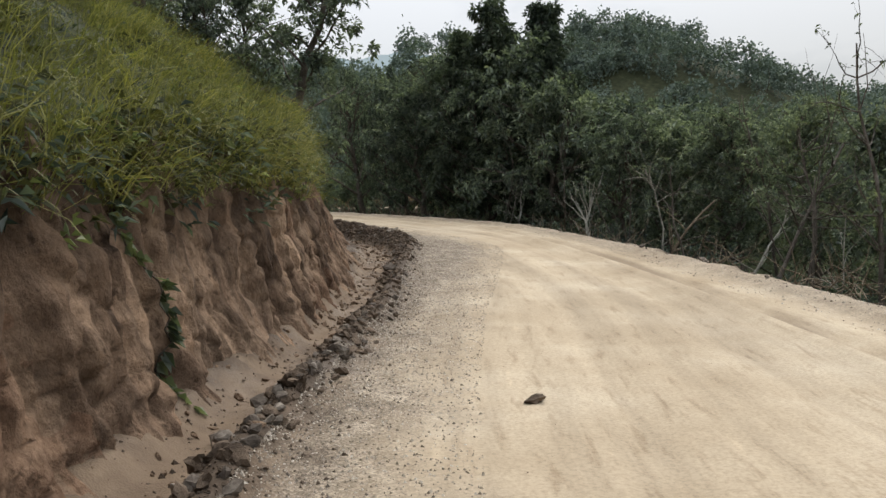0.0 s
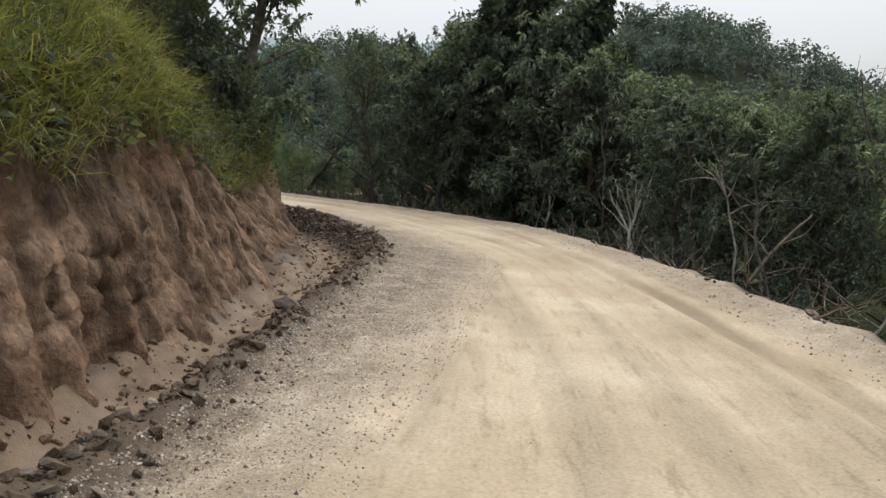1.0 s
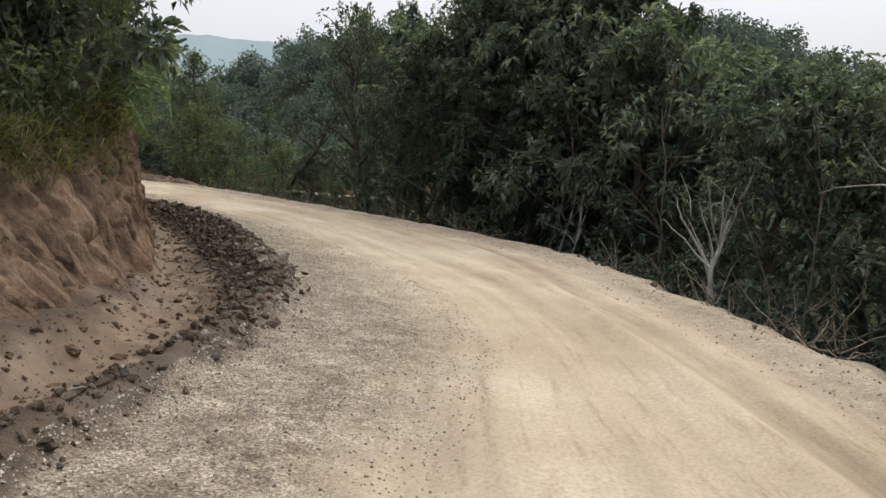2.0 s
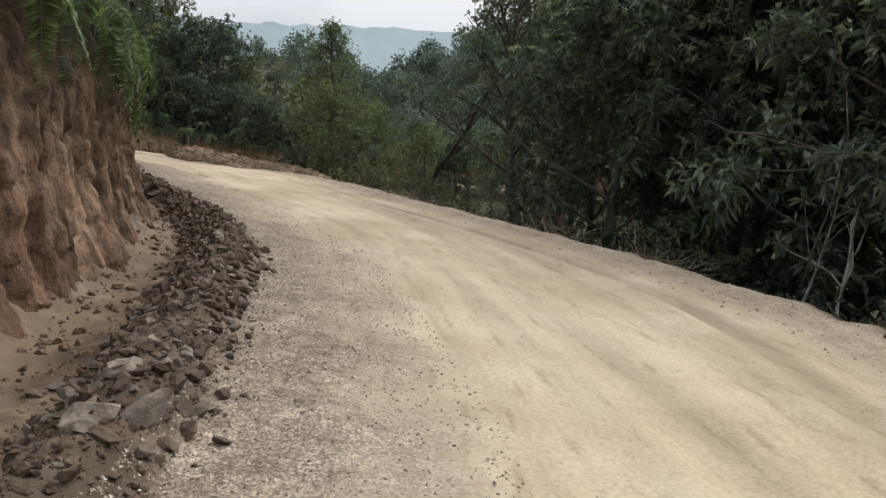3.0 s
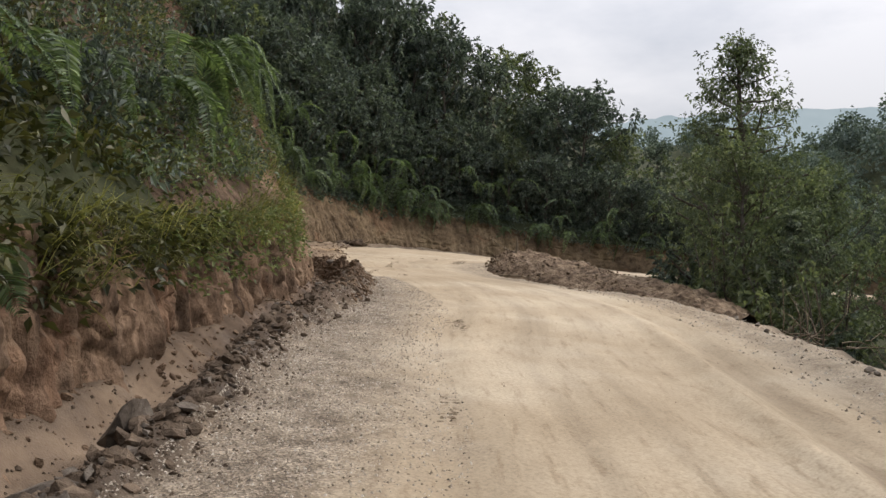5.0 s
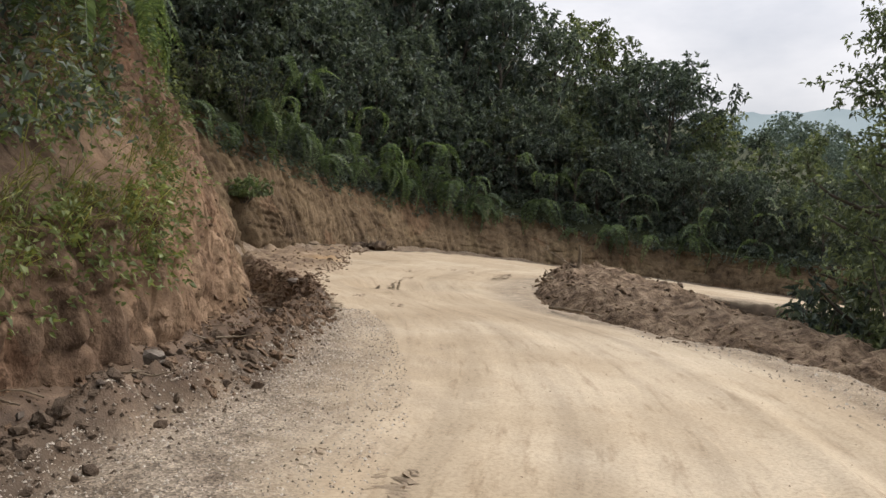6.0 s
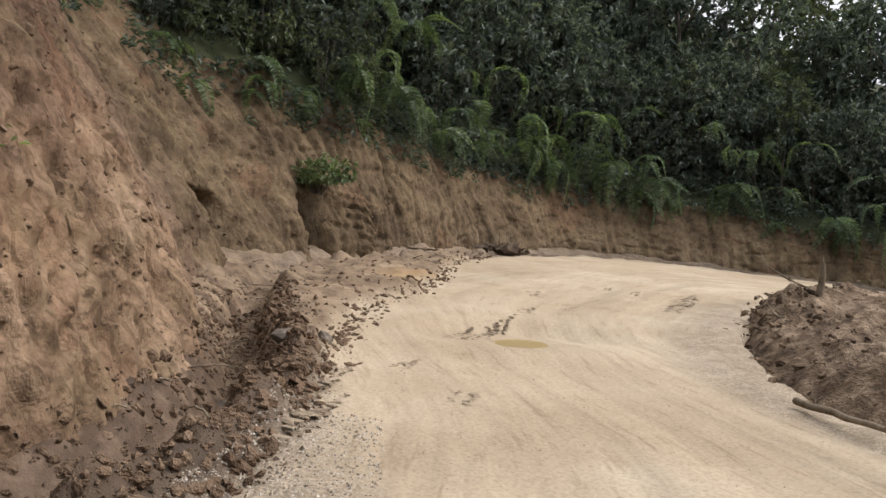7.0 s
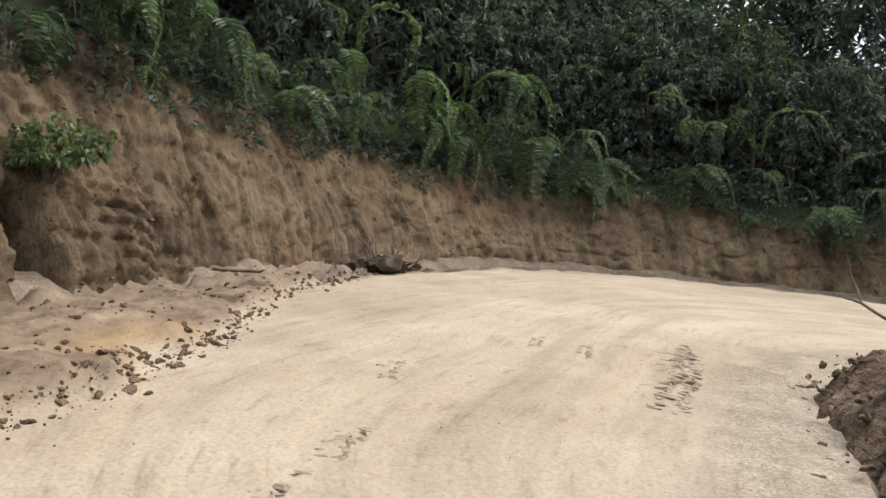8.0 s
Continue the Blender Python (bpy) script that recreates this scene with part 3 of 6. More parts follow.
def ground_height(x, y):
    """The land under everything: a valley on the outer side, the hill on the bank's side, wooded hills far off."""
    x, y = np.asarray(x, float), np.asarray(y, float)
    df, i = nearest(FOOT_FINE, x, y)
    de, j = nearest(EDGE_FINE, x, y)
    of = (x - FOOT_FINE[i, 0]) * -TANG_FINE[i, 1] + (y - FOOT_FINE[i, 1]) * TANG_FINE[i, 0]
    te = np.gradient(EDGE_FINE, axis=0)
    te /= np.linalg.norm(te, axis=1, keepdims=True) + 1e-9
    oe = (x - EDGE_FINE[j, 0]) * te[j, 1] - (y - EDGE_FINE[j, 1]) * te[j, 0]
    z_road = road_height(x, y) - 0.55
    uf = U_FINE[i]
    lip = table_at(WALL_RUN, uf)
    z_hill = road_height(FOOT_FINE[i, 0], FOOT_FINE[i, 1]) - 0.8 + np.where(df > lip + 1.2, table_at(WALL_HIGH, uf) + upper_rise(np.minimum(df, 75) - lip, uf) - 0.3, 0)
    inner = np.clip((-5 - x) / 8, 0, 1) * np.clip((y - 40) / 4, 0, 1)
    fall = (0.5 * de - 0.004 * np.minimum(de, 30) ** 2) * (1 - 0.86 * inner)
    z_out = road_height(EDGE_FINE[j, 0], EDGE_FINE[j, 1]) - 0.35 - np.minimum(fall, 18)
    side_left = of > 0.0
    z = np.where(side_left & (df < de), z_hill, np.where(oe > 0, z_out, z_road))
    far = np.clip((np.hypot(x, y - 25) - 70) / 120, 0, 1)
    z = z * (1 - far) + far * (-14 + far_hills(x, y))
    return z


def build_ground():
    def steps(core_lo, core_hi, core_step, reach):
        core = np.arange(core_lo, core_hi + 1e-6, core_step)
        out, step, far = [], core_step, 0.0
        while far < reach:
            step *= 1.16
            far += step
            out.append(far)
        out = np.array(out)
        return np.concatenate([(core_lo - out)[::-1], core, core_hi + out])
    xs, ys = steps(-36, 26, 0.6, 4300), steps(-12, 72, 0.6, 4300)
    gx, gy = np.meshgrid(xs, ys)
    gz = ground_height(gx, gy)
    bumps = np.array([noise.noise((x * 0.35, y * 0.35, 7.0)) * 0.22 + noise.noise((x * 0.012, y * 0.012, 3.0)) * 8 * min(1, max(0, (math.hypot(x, y - 25) - 90) / 150))
                      for x, y in zip(gx.ravel(), gy.ravel())]).reshape(gx.shape)
    gz = gz + bumps
    v = np.stack([gx, gy, gz], -1).reshape(-1, 3)
    thing("ground", "leaf-littered wooded hillside falling into a valley", "ground", "", "structure", fast_mesh("ground", v, grid_faces(*gx.shape), SLOPE, True))


def bell(x, centre, half):
    return np.clip(1 - ((x - centre) / half) ** 2, 0, 1) ** 2


# the ridge of dug soil and stones between ditch and shoulder: metres along, its line off the bank, half its width, its height
RIDGE = np.array([(0, 0.70, 0.26, 0.10), (15, 0.70, 0.26, 0.11), (24, 0.76, 0.28, 0.12), (28, 1.0, 0.36, 0.17), (31, 1.22, 0.44, 0.24), (36, 1.18, 0.46, 0.26), (39, 1.0, 0.40, 0.20), (42, 0.76, 0.32, 0.13),
                  (48, 0.66, 0.32, 0.12), (51, 0.52, 0.46, 0.18), (54.5, 0.64, 0.50, 0.20), (57.5, 0.78, 0.36, 0.14), (59, 0.8, 0.3, 0.0), (120, 0.8, 0.3, 0.0)])
# where the grey gravel of the shoulder ends, metres off the bank
SHOULDER = [(0, 1.5), (20, 1.6), (24, 2.1), (28, 2.8), (33, 2.6), (38, 2.4), (41, 1.95), (46, 2.2), (52, 1.9), (57, 1.2), (60, 0.6), (120, 0.6)]


def ridge_share(s, d):
    """0 to 1: how much a place belongs to the ridge of soil and stones."""
    at, half = np.interp(s, RIDGE[:, 0], RIDGE[:, 1]), np.interp(s, RIDGE[:, 0], RIDGE[:, 2])
    return np.clip(1 - ((d - at) / half) ** 2, 0, 1)


def road_relief(x, y, s, d, e, w):
    """Ruts, ditch, rubble ridge and outer berm: height over the smooth fall."""
    at, half = np.interp(s, RIDGE[:, 0], RIDGE[:, 1]), np.interp(s, RIDGE[:, 0], RIDGE[:, 2])
    z = -0.17 * np.clip(np.minimum(d / 0.2, (at + 0.35 * half - d) / 0.3), 0, 1) + 0.12 * np.clip(0.12 - d, 0, 1.2)
    z += np.interp(s, RIDGE[:, 0], RIDGE[:, 3]) * ridge_share(s, d) ** 1.3
    straight = np.clip((58 - s) / 9, 0, 1)
    z += straight * (-0.03 * bell(d, 2.7 + 0.25 * np.sin(s * 0.11), 0.35) - 0.035 * bell(d, 4.35 + 0.2 * np.sin(s * 0.13 + 1), 0.35))
    z += straight * (0.06 * bell(e, 1.78, 0.16) - 0.06 * bell(e, 1.44, 0.2)) + (0.3 + 0.7 * straight) * 0.07 * bell(e, 0.35, 0.4)
    return z


# how far the slumped mud reaches out from the bank in the corner, by u
SHELF = [(8.4, 0.75), (10.3, 0.95), (11.1, 1.0), (11.6, 1.45), (12.3, 2.1), (13.0, 3.0), (13.5, 2.8), (14.2, 1.5), (15.0, 0.8), (16, 0.6)]


def build_road():
    us = np.linspace(0, LAST_U, 1000)
    ts = np.concatenate([np.linspace(-0.13, 0.30, 46)[:-1], np.linspace(0.30, 1.0, 50)])
    f, e = along_curve(FOOT, us), along_curve(EDGE, us)
    w = np.linalg.norm(e - f, axis=1)[:, None]
    s = np.interp(us, U_FINE, S_FINE)[:, None] + 0 * ts[None]
    p = f[:, None] + ts[None, :, None] * (e - f)[:, None]
    d, ed = ts[None] * w, (1 - ts[None]) * w
    z = road_height(p[..., 0], p[..., 1]) + road_relief(p[..., 0], p[..., 1], s, d, ed, w)
    rough = np.array([noise.fractal((x * 1.3, y * 1.3, 0.0), 1.0, 2.1, 4) for x, y in p.reshape(-1, 2)]).reshape(z.shape)
    rubble = np.array([noise.fractal((x * 4.5, y * 4.5, 5.0), 1.0, 2.1, 2) for x, y in p.reshape(-1, 2)]).reshape(z.shape)
    # the slumped shelf of mud in the corner, the gully behind it and the broken edge towards the driven clay
    reach = table_at(SHELF, us)[:, None] + 0.35 * rough
    corner = np.clip((reach - d) / 0.22, 0, 1) * np.clip((us - 8.5) / 0.8, 0, 1)[:, None] * np.clip((16.2 - us) / 1.0, 0, 1)[:, None]
    gully = bell(d + 0.18 * rough, 0.34, 0.62) * bell(s, 59.0, 4.6)
    z += rough * (0.010 + 0.07 * np.clip(1 - np.abs(d) / 1.9, 0, 1) + 0.03 * np.clip(1 - ed / 0.9, 0, 1) + 0.055 * corner)
    ridge_w = ridge_share(s, d + 0.12 * rough)
    z += rubble * (0.002 + 0.07 * ridge_w + 0.03 * np.clip(1 - ed / 0.6, 0, 1) + 0.05 * corner)
    z += 0.10 * corner * np.clip((d - 0.6) / 0.15, 0, 1) - 0.22 * gully
    # the flat pan that holds the puddle
    px, py = p[..., 0] + 18.86, p[..., 1] - 44.16
    ca, sa = math.cos(radians(146)), math.sin(radians(146))
    pan_q = ((px * ca + py * sa) / 0.54) ** 2 + ((py * ca - px * sa) / 0.24) ** 2 + 0.4 * rough
    pan = np.clip((1.3 - np.hypot(px, py)) / 0.5, 0, 1)
    pan = pan * pan * (3 - 2 * pan)
    level = float(road_height(-18.86, 44.16)) - 0.045
    z = z * (1 - pan) + (level + 0.02 * np.clip(pan_q - 1, -1, 0.5) + 0.003 * rough) * pan
    rows = [np.concatenate([p, z[..., None]], -1)]
    skirt_p, skirt_z, skirt_d = [], [], []
    way = (e - f) / w
    for out, drop in ((0.25, 0.08), (0.6, 0.32), (1.1, 0.75), (1.8, 1.4)):
        q = e + way * out * np.interp(us, [10.6, 11.6], [1.0, 0.25])[:, None]
        nz = np.array([noise.noise((x * 2.1, y * 2.1, 9.0)) * 0.12 for x, y in q])
        skirt_p.append(np.concatenate([q, (z[:, -1] - drop + nz)[:, None]], 1))
        skirt_d.append(w[:, 0] + out)
    allp = np.concatenate([rows[0], np.stack(skirt_p, 1)], 1)
    alld = np.concatenate([d, np.stack(skirt_d, 1)], 1)
    alls = np.repeat(s[:, :1], allp.shape[1], 1)
    uv = np.stack([alld, alls], -1).reshape(-1, 2)
    faces = grid_faces(allp.shape[0], allp.shape[1])[:, ::-1]
    me = fast_mesh("road", allp.reshape(-1, 3), faces, ROAD, True, uv)
    alle = (w[:, :1] - alld + 0 * alls)
    mask = np.concatenate([corner + gully, np.zeros((len(us), allp.shape[1] - corner.shape[1]))], 1)
    rim = me.uv_layers.new(name="Rim")
    rim.data.foreach_set("uv", np.stack([alle, mask], -1).reshape(-1, 2).astype(np.float32)[faces.ravel()].ravel())
    pad = allp.shape[1] - corner.shape[1]
    grav = np.clip((np.interp(s, *zip(*SHOULDER)) + 0.45 + 0.4 * rough - d) / 0.95, 0, 1)
    bands = me.uv_layers.new(name="Bands")
    both = np.stack([np.pad(ridge_w, ((0, 0), (0, pad))), np.pad(grav, ((0, 0), (0, pad)))], -1)
    bands.data.foreach_set("uv", both.reshape(-1, 2).astype(np.float32)[faces.ravel()].ravel())
    thing("road", "pale clay dirt road with wheel tracks, gravel shoulder and muddy ditch", "road", "", "structure", me)
    return us, d, rows[0]


def ridged(x, y, z):
    """Sharp-backed noise, about 0 to 1."""
    return 1 - abs(noise.noise((x, y, z))) * 2


def build_bank():
    us = np.concatenate([np.linspace(0, 1.2, 40)[:-1], np.linspace(1.2, 15, 1500)[:-1], np.linspace(15, LAST_U, 400)])
    f, o, s = bank_frame(us)
    run, high = table_at(WALL_RUN, us), table_at(WALL_HIGH, us)
    lip = np.array([noise.fractal((a * 0.8, 3.0, 1.0), 1.0, 2.0, 4) for a in s])
    high = high * (1 + 0.10 * lip)
    base = road_height(f[:, 0], f[:, 1])
    scar = np.interp(us, [10.2, 10.8, 13.0, 13.8, 14.5], [0, 1, 1, 0, -0.8])
    soft = np.interp(us, [10.2, 10.8, 13.2, 14.0], [1.0, 0.62, 0.7, 0.95])
    q = np.linspace(0, 1, 80)
    out = np.array([0.15, 0.4, 0.8, 1.3, 1.9, 2.7, 3.7, 5, 7, 10, 14, 20, 28])
    rows = []
    for k, t in enumerate(q):
        rise = -0.55 + t * (high + 0.55)
        lean = t ** 1.25
        push = np.empty(len(s))
        edge_amp = 0.30 + 0.70 * min(1, t * 4) * min(1, (1 - t) * 5 + 0.4)
        for n_, (a, h, sc, sf) in enumerate(zip(s, rise, scar, soft)):
            wander = 0.30 * noise.noise((a * 0.7, h * 0.9, 4.0)) + 0.08 * noise.noise((a * 3, h * 4, 5.0))
            groove = max(0.0, 1 - abs(noise.noise((a * 2.1 + wander, h * 0.16, 2.0))) / 0.22) ** 1.4
            groove2 = max(0.0, 1 - abs(noise.noise((a * 4.6 + 2 * wander, h * 0.45, 6.0))) / 0.24) ** 1.3
            crack = max(0.0, 1 - abs(noise.noise((a * 1.6, h * 2.6 + wander * 3, 16.0))) / 0.10)
            lump = noise.fractal((a * 0.55, h * 0.30, 12.0), 1.0, 2.0, 3)
            fine = noise.turbulence((a * 2.6, h * 2.2, 22.0), 2, True, noise_basis="PERLIN_ORIGINAL")
            chunk = noise.fractal((a * 1.5, h * 1.7, 41.0), 0.9, 2.1, 4) * (1 - 0.55 * sf)
            fine2 = noise.turbulence((a * 5.0, h * 4.0, 52.0), 1, True, noise_basis="PERLIN_ORIGINAL")
            push[n_] = -0.13 - 0.04 * (fine2 - 0.5) + (0.11 * sf * groove + 0.09 * sf * groove2 + 0.05 * crack + 0.11 * lump + 0.15 * chunk - (0.13 - 0.06 * sf) * (fine - 0.5)) * (1 + 0.2 * sc) * edge_amp
        # the rounded snout of the slide, the undercut niche behind it, rilled buttresses, a dark cleft and the block of layered clay
        push += np.clip((s - 58.0) / 2.5, 0, 1) * np.clip((64.5 - s) / 1.0, 0, 1) * 0.22 - 0.2 * bell(s, 62.4, 0.6) * max(0.0, 1 - abs(t - 0.22) / 0.3)
        push += 0.95 * np.clip((s - 62.95) / 0.12, 0, 1) * np.clip((63.75 - s) / 0.4, 0, 1) * min(1, t * 6) * (1.0 if t < 0.30 else max(0.0, 1 - (t - 0.30) / 0.025))
        push -= (0.26 * bell(s, 64.35, 0.26) + 0.24 * bell(s, 64.85, 0.24)) * max(0.0, 1 - t / 0.34)
        push += 0.85 * bell(s, 65.3 + 0.2 * t, 0.22) * min(1, t * 8) * max(0.0, min(1, (0.42 - t) * 8))
        layer = (rise / 0.19 + 1.6 * lip + 0.5 * np.sin(s * 1.7 + rise) + 0.3 * np.sin(s * 5.1)) % 1.0
        block = np.clip((s - 65.45) / 0.15, 0, 1) * np.clip((68.3 - s) / 1.8, 0, 1) * min(1, t * 5) * max(0.0, min(1, (0.55 - t) * 7))
        ragged = np.clip(0.5 + 1.4 * lip + 0.5 * np.sin(s * 3.7 + 4 * t), 0, 1)
        push -= block * (0.30 - 0.09 * ragged * (layer < 0.2) - 0.03 * layer)
        push -= np.clip((46 - s) / 3, 0, 1) * (0.10 + 0.16 * lip) * max(0.0, 1 - max(0.0, t - 0.16) / 0.22) ** 1.2
        p = f + o * (run * lean + push)[:, None]
        rows.append((np.concatenate([p, (base + rise)[:, None]], 1), np.stack([s, rise], 1)))
    for r in out:
        n_ = np.array([noise.fractal((a * 0.6, r * 0.6, 30.0), 1.0, 2.0, 3) for a in s]) * min(0.3, r * 0.3)
        p = f + o * (run + r)[:, None]
        z = base + high + upper_rise(r, us) + n_
        rows.append((np.concatenate([p, z[:, None]], 1), np.stack([s, z - base], 1)))
    v = np.stack([r[0] for r in rows], 1)
    uv = np.stack([r[1] for r in rows], 1)
    cols = v.shape[1]
    faces = grid_faces(len(us), cols)
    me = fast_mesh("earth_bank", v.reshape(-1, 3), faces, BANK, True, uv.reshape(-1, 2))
    me.materials.append(SLOPE)
    rank = faces[:, 0] % cols
    bare = (us[faces[:, 0] // cols] > 8.9) & (us[faces[:, 0] // cols] < 13.2) & (rank < len(q) + 6)
    me.polygons.foreach_set("material_index", ((rank >= len(q) - 2) & ~bare).astype(np.int32))
    thing("earth_bank", "steep cut bank of bare red-brown earth with erosion rills", "bank", "", "structure", me)
    return us, v


def ridge(name, label, far, lo, hi, level, rough, mat, seed, base=-200.0, thick=400.0):
    """A distant range: a long wedge with an uneven crest; lo and hi are degrees left and right of +y."""
    az = np.radians(np.linspace(lo, hi, 260))
    crest = np.array([level(math.degrees(a)) + rough * noise.fractal((a * 9, seed, 0.0), 0.9, 2.1, 6) for a in az])
    rows = []
    for back, share in ((0, 0.0), (0.25, 0.35), (0.5, 0.68), (0.8, 0.93), (1.0, 1.0), (1.6, 0.7), (2.4, 0.0)):
        r = far + back * thick
        wob = np.array([noise.fractal((a * 30, share * 3, seed + 5), 1.0, 2.0, 4) for a in az]) * rough * 0.6 * (share not in (0.0, 1.0))
        rows.append(np.stack([np.sin(az) * r, np.cos(az) * r, base + share * (crest - base) + wob], 1))
    v = np.stack(rows, 0)
    thing(name, label, "mountain", "", "structure", fast_mesh(name, v.reshape(-1, 3), grid_faces(*v.shape[:2]), mat, True))


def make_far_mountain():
    m, n, l, bsdf = material("glowing_haze_mountain", 1.0)
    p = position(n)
    # Haze is put into the blue colour, and the range glows instead of being lit.
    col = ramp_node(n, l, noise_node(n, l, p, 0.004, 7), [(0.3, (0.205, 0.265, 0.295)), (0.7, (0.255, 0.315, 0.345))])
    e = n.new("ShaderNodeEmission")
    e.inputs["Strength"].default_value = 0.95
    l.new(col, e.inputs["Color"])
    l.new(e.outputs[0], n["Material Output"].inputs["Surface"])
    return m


build_ground()
ROAD_P = build_road()
BANK_U, BANK_V = build_bank()
ridge("backdrop", "mountain range on the horizon, self-lit and painted hazy blue", 3600, -75, 55, lambda a: 900 - 2.2 * abs(a + 22) - (max(0, a - 2) * 42), 75, make_far_mountain(), 4.0)


# ---------------------------------------------------------------- trees and shrubs
def limb(start, way, length, r0, rng, bend=0.25, steps=6):
    pts, w = [np.asarray(start, float)], unit(np.asarray(way, float))
    for _ in range(steps):
        w = unit(w + bend * rng.normal(size=3) * 0.5 + np.array([0, 0, 0.05]))
        pts.append(pts[-1] + w * length / steps)
    return np.array(pts), np.linspace(r0, r0 * 0.25, steps + 1)


def make_tree(name, label, seed, high, spread, mat, leaf=(0.16, 0.055), count=5200, low=0.18, bark=None, lean=(0, 0), open_=0.0, conifer=False, limbs=22, thin=False, full=1.0, stars=0):
    """A tapered trunk with limbs and a crown of single leaves in clumps, with gaps; built with its foot at the origin."""
    rng = np.random.default_rng(seed)
    bark = bark or BARK
    trunk_pts = np.array([[lean[0] * t * t + 0.10 * high * 0.1 * rng.normal() * (t > 0), lean[1] * t * t + 0.01 * high * rng.normal() * (t > 0), -0.4 + t * (high * 0.93 + 0.4)] for t in np.linspace(0, 1, 9)])
    pieces = [tube(trunk_pts, np.linspace(0.024 * high, 0.004 * high, 9), 8)]
    centres, sizes = [], []
    limbs = 46 if conifer else limbs
    for k in range(limbs):
        t = low + (1 - low) * ((k + rng.random()) / limbs) ** 0.9
        at = np.array([np.interp(t, np.linspace(0, 1, 9), trunk_pts[:, c]) for c in range(3)])
        ang = k * 2.4 + rng.normal() * 0.4
        if conifer:
            reach = spread * (1.10 - t ** 2.0) * (0.75 + 0.4 * rng.random())
            way = (math.cos(ang), math.sin(ang), 0.15)
        else:
            reach = spread * (math.sin(math.pi * min(1, 0.22 + 0.78 * t) ** 1.1) * 0.75 + 0.35) * (0.6 + 0.55 * rng.random())
            way = (math.cos(ang), math.sin(ang), 0.35 + 0.7 * t)
        pts, radii = limb(at, way, reach, 0.010 * high * (1.1 - t * 0.7), rng)
        pieces.append(tube(pts, radii, 3 if thin else 5))
        for q in range(5):
            sh = 0.35 + 0.65 * q / 4
            c = np.array([np.interp(sh, np.linspace(0, 1, len(pts)), pts[:, a_]) for a_ in range(3)])
            c = c + rng.normal(size=3) * 0.16 * reach
            centres.append(c)
            sizes.append((0.10 + 0.13 * rng.random()) * spread * (0.75 if conifer else 1.0) * full)
            if q in (2, 3) and not conifer and not thin:
                tw, tr = limb(pts[min(q + 1, len(pts) - 1)], c - pts[min(q, len(pts) - 1)] + rng.normal(size=3) * 0.1, 0.5 * reach, 0.004 * high, rng, 0.4, 4)
                pieces.append(tube(tw, tr, 4))
    centres, sizes = np.array(centres), np.array(sizes)
    keep = rng.random(len(centres)) > open_
    centres, sizes = centres[keep], sizes[keep]
    # rosettes of leaves round twig ends
    n_ros = max(1, count // 7)
    pick = rng.integers(0, len(centres), n_ros)
    dirs = unit(rng.normal(size=(n_ros, 3)))
    ros = centres[pick] + dirs * (sizes[pick] * (0.35 + 0.65 * rng.random(n_ros) ** 0.6))[:, None] * np.array([1, 1, 0.75])
    which = np.repeat(np.arange(n_ros), 7)
    out = unit(dirs[which] * 0.55 + rng.normal(size=(len(which), 3)) * 0.65 + np.array([0, 0, -0.05 if conifer else 0.12]))
    scale = 0.7 + 0.6 * rng.random(len(which))
    lv, lf = leaves(ros[which] + rng.normal(size=(len(which), 3)) * 0.03, out, leaf[0] * scale, leaf[1] * scale, rng)
    tv, tf = join_arrays(pieces)
    root = thing(name, label, "tree")
    part("trunk", fast_mesh("trunk", tv, tf, bark, True), root)
    part("crown", fast_mesh("crown", lv, lf, mat), root)
    if stars:
        # whorls of long leaves at the twig ends, on the outside of the crown, in the paler lit-look colour
        pick = rng.integers(0, len(centres), stars)
        dirs = unit(rng.normal(size=(stars, 3)) + np.array([0, 0, 0.45]))
        axis = unit(dirs + np.array([0, 0, 0.5]))
        at = centres[pick] + dirs * (sizes[pick] * (0.85 + 0.4 * rng.random(stars)))[:, None] * np.array([1, 1, 0.8])
        e1 = unit(np.cross(axis, rng.normal(size=(stars, 3))))
        e2 = np.cross(axis, e1)
        B, W = [], []
        for k in range(8):
            a_ = k * 0.785 + 0.25 * rng.normal(size=(stars, 1))
            B.append(at)
            W.append(np.cos(a_) * e1 + np.sin(a_) * e2 + axis * (0.22 + 0.15 * rng.normal(size=(stars, 1))))
        n_ = stars * 8
        size_ = np.tile(0.75 + 0.5 * rng.random(stars), 8)
        lv, lf = leaves(np.concatenate(B), np.concatenate(W), 0.165 * size_, 0.038 * size_, rng, 0.12)
        tagged(part("rosette_foliage", fast_mesh("rosette_foliage", lv, lf, LEAF_ROSETTE_LIT), root), "glossy leaves in whorls, coloured pale to look lit", kind="stuff")
    return root


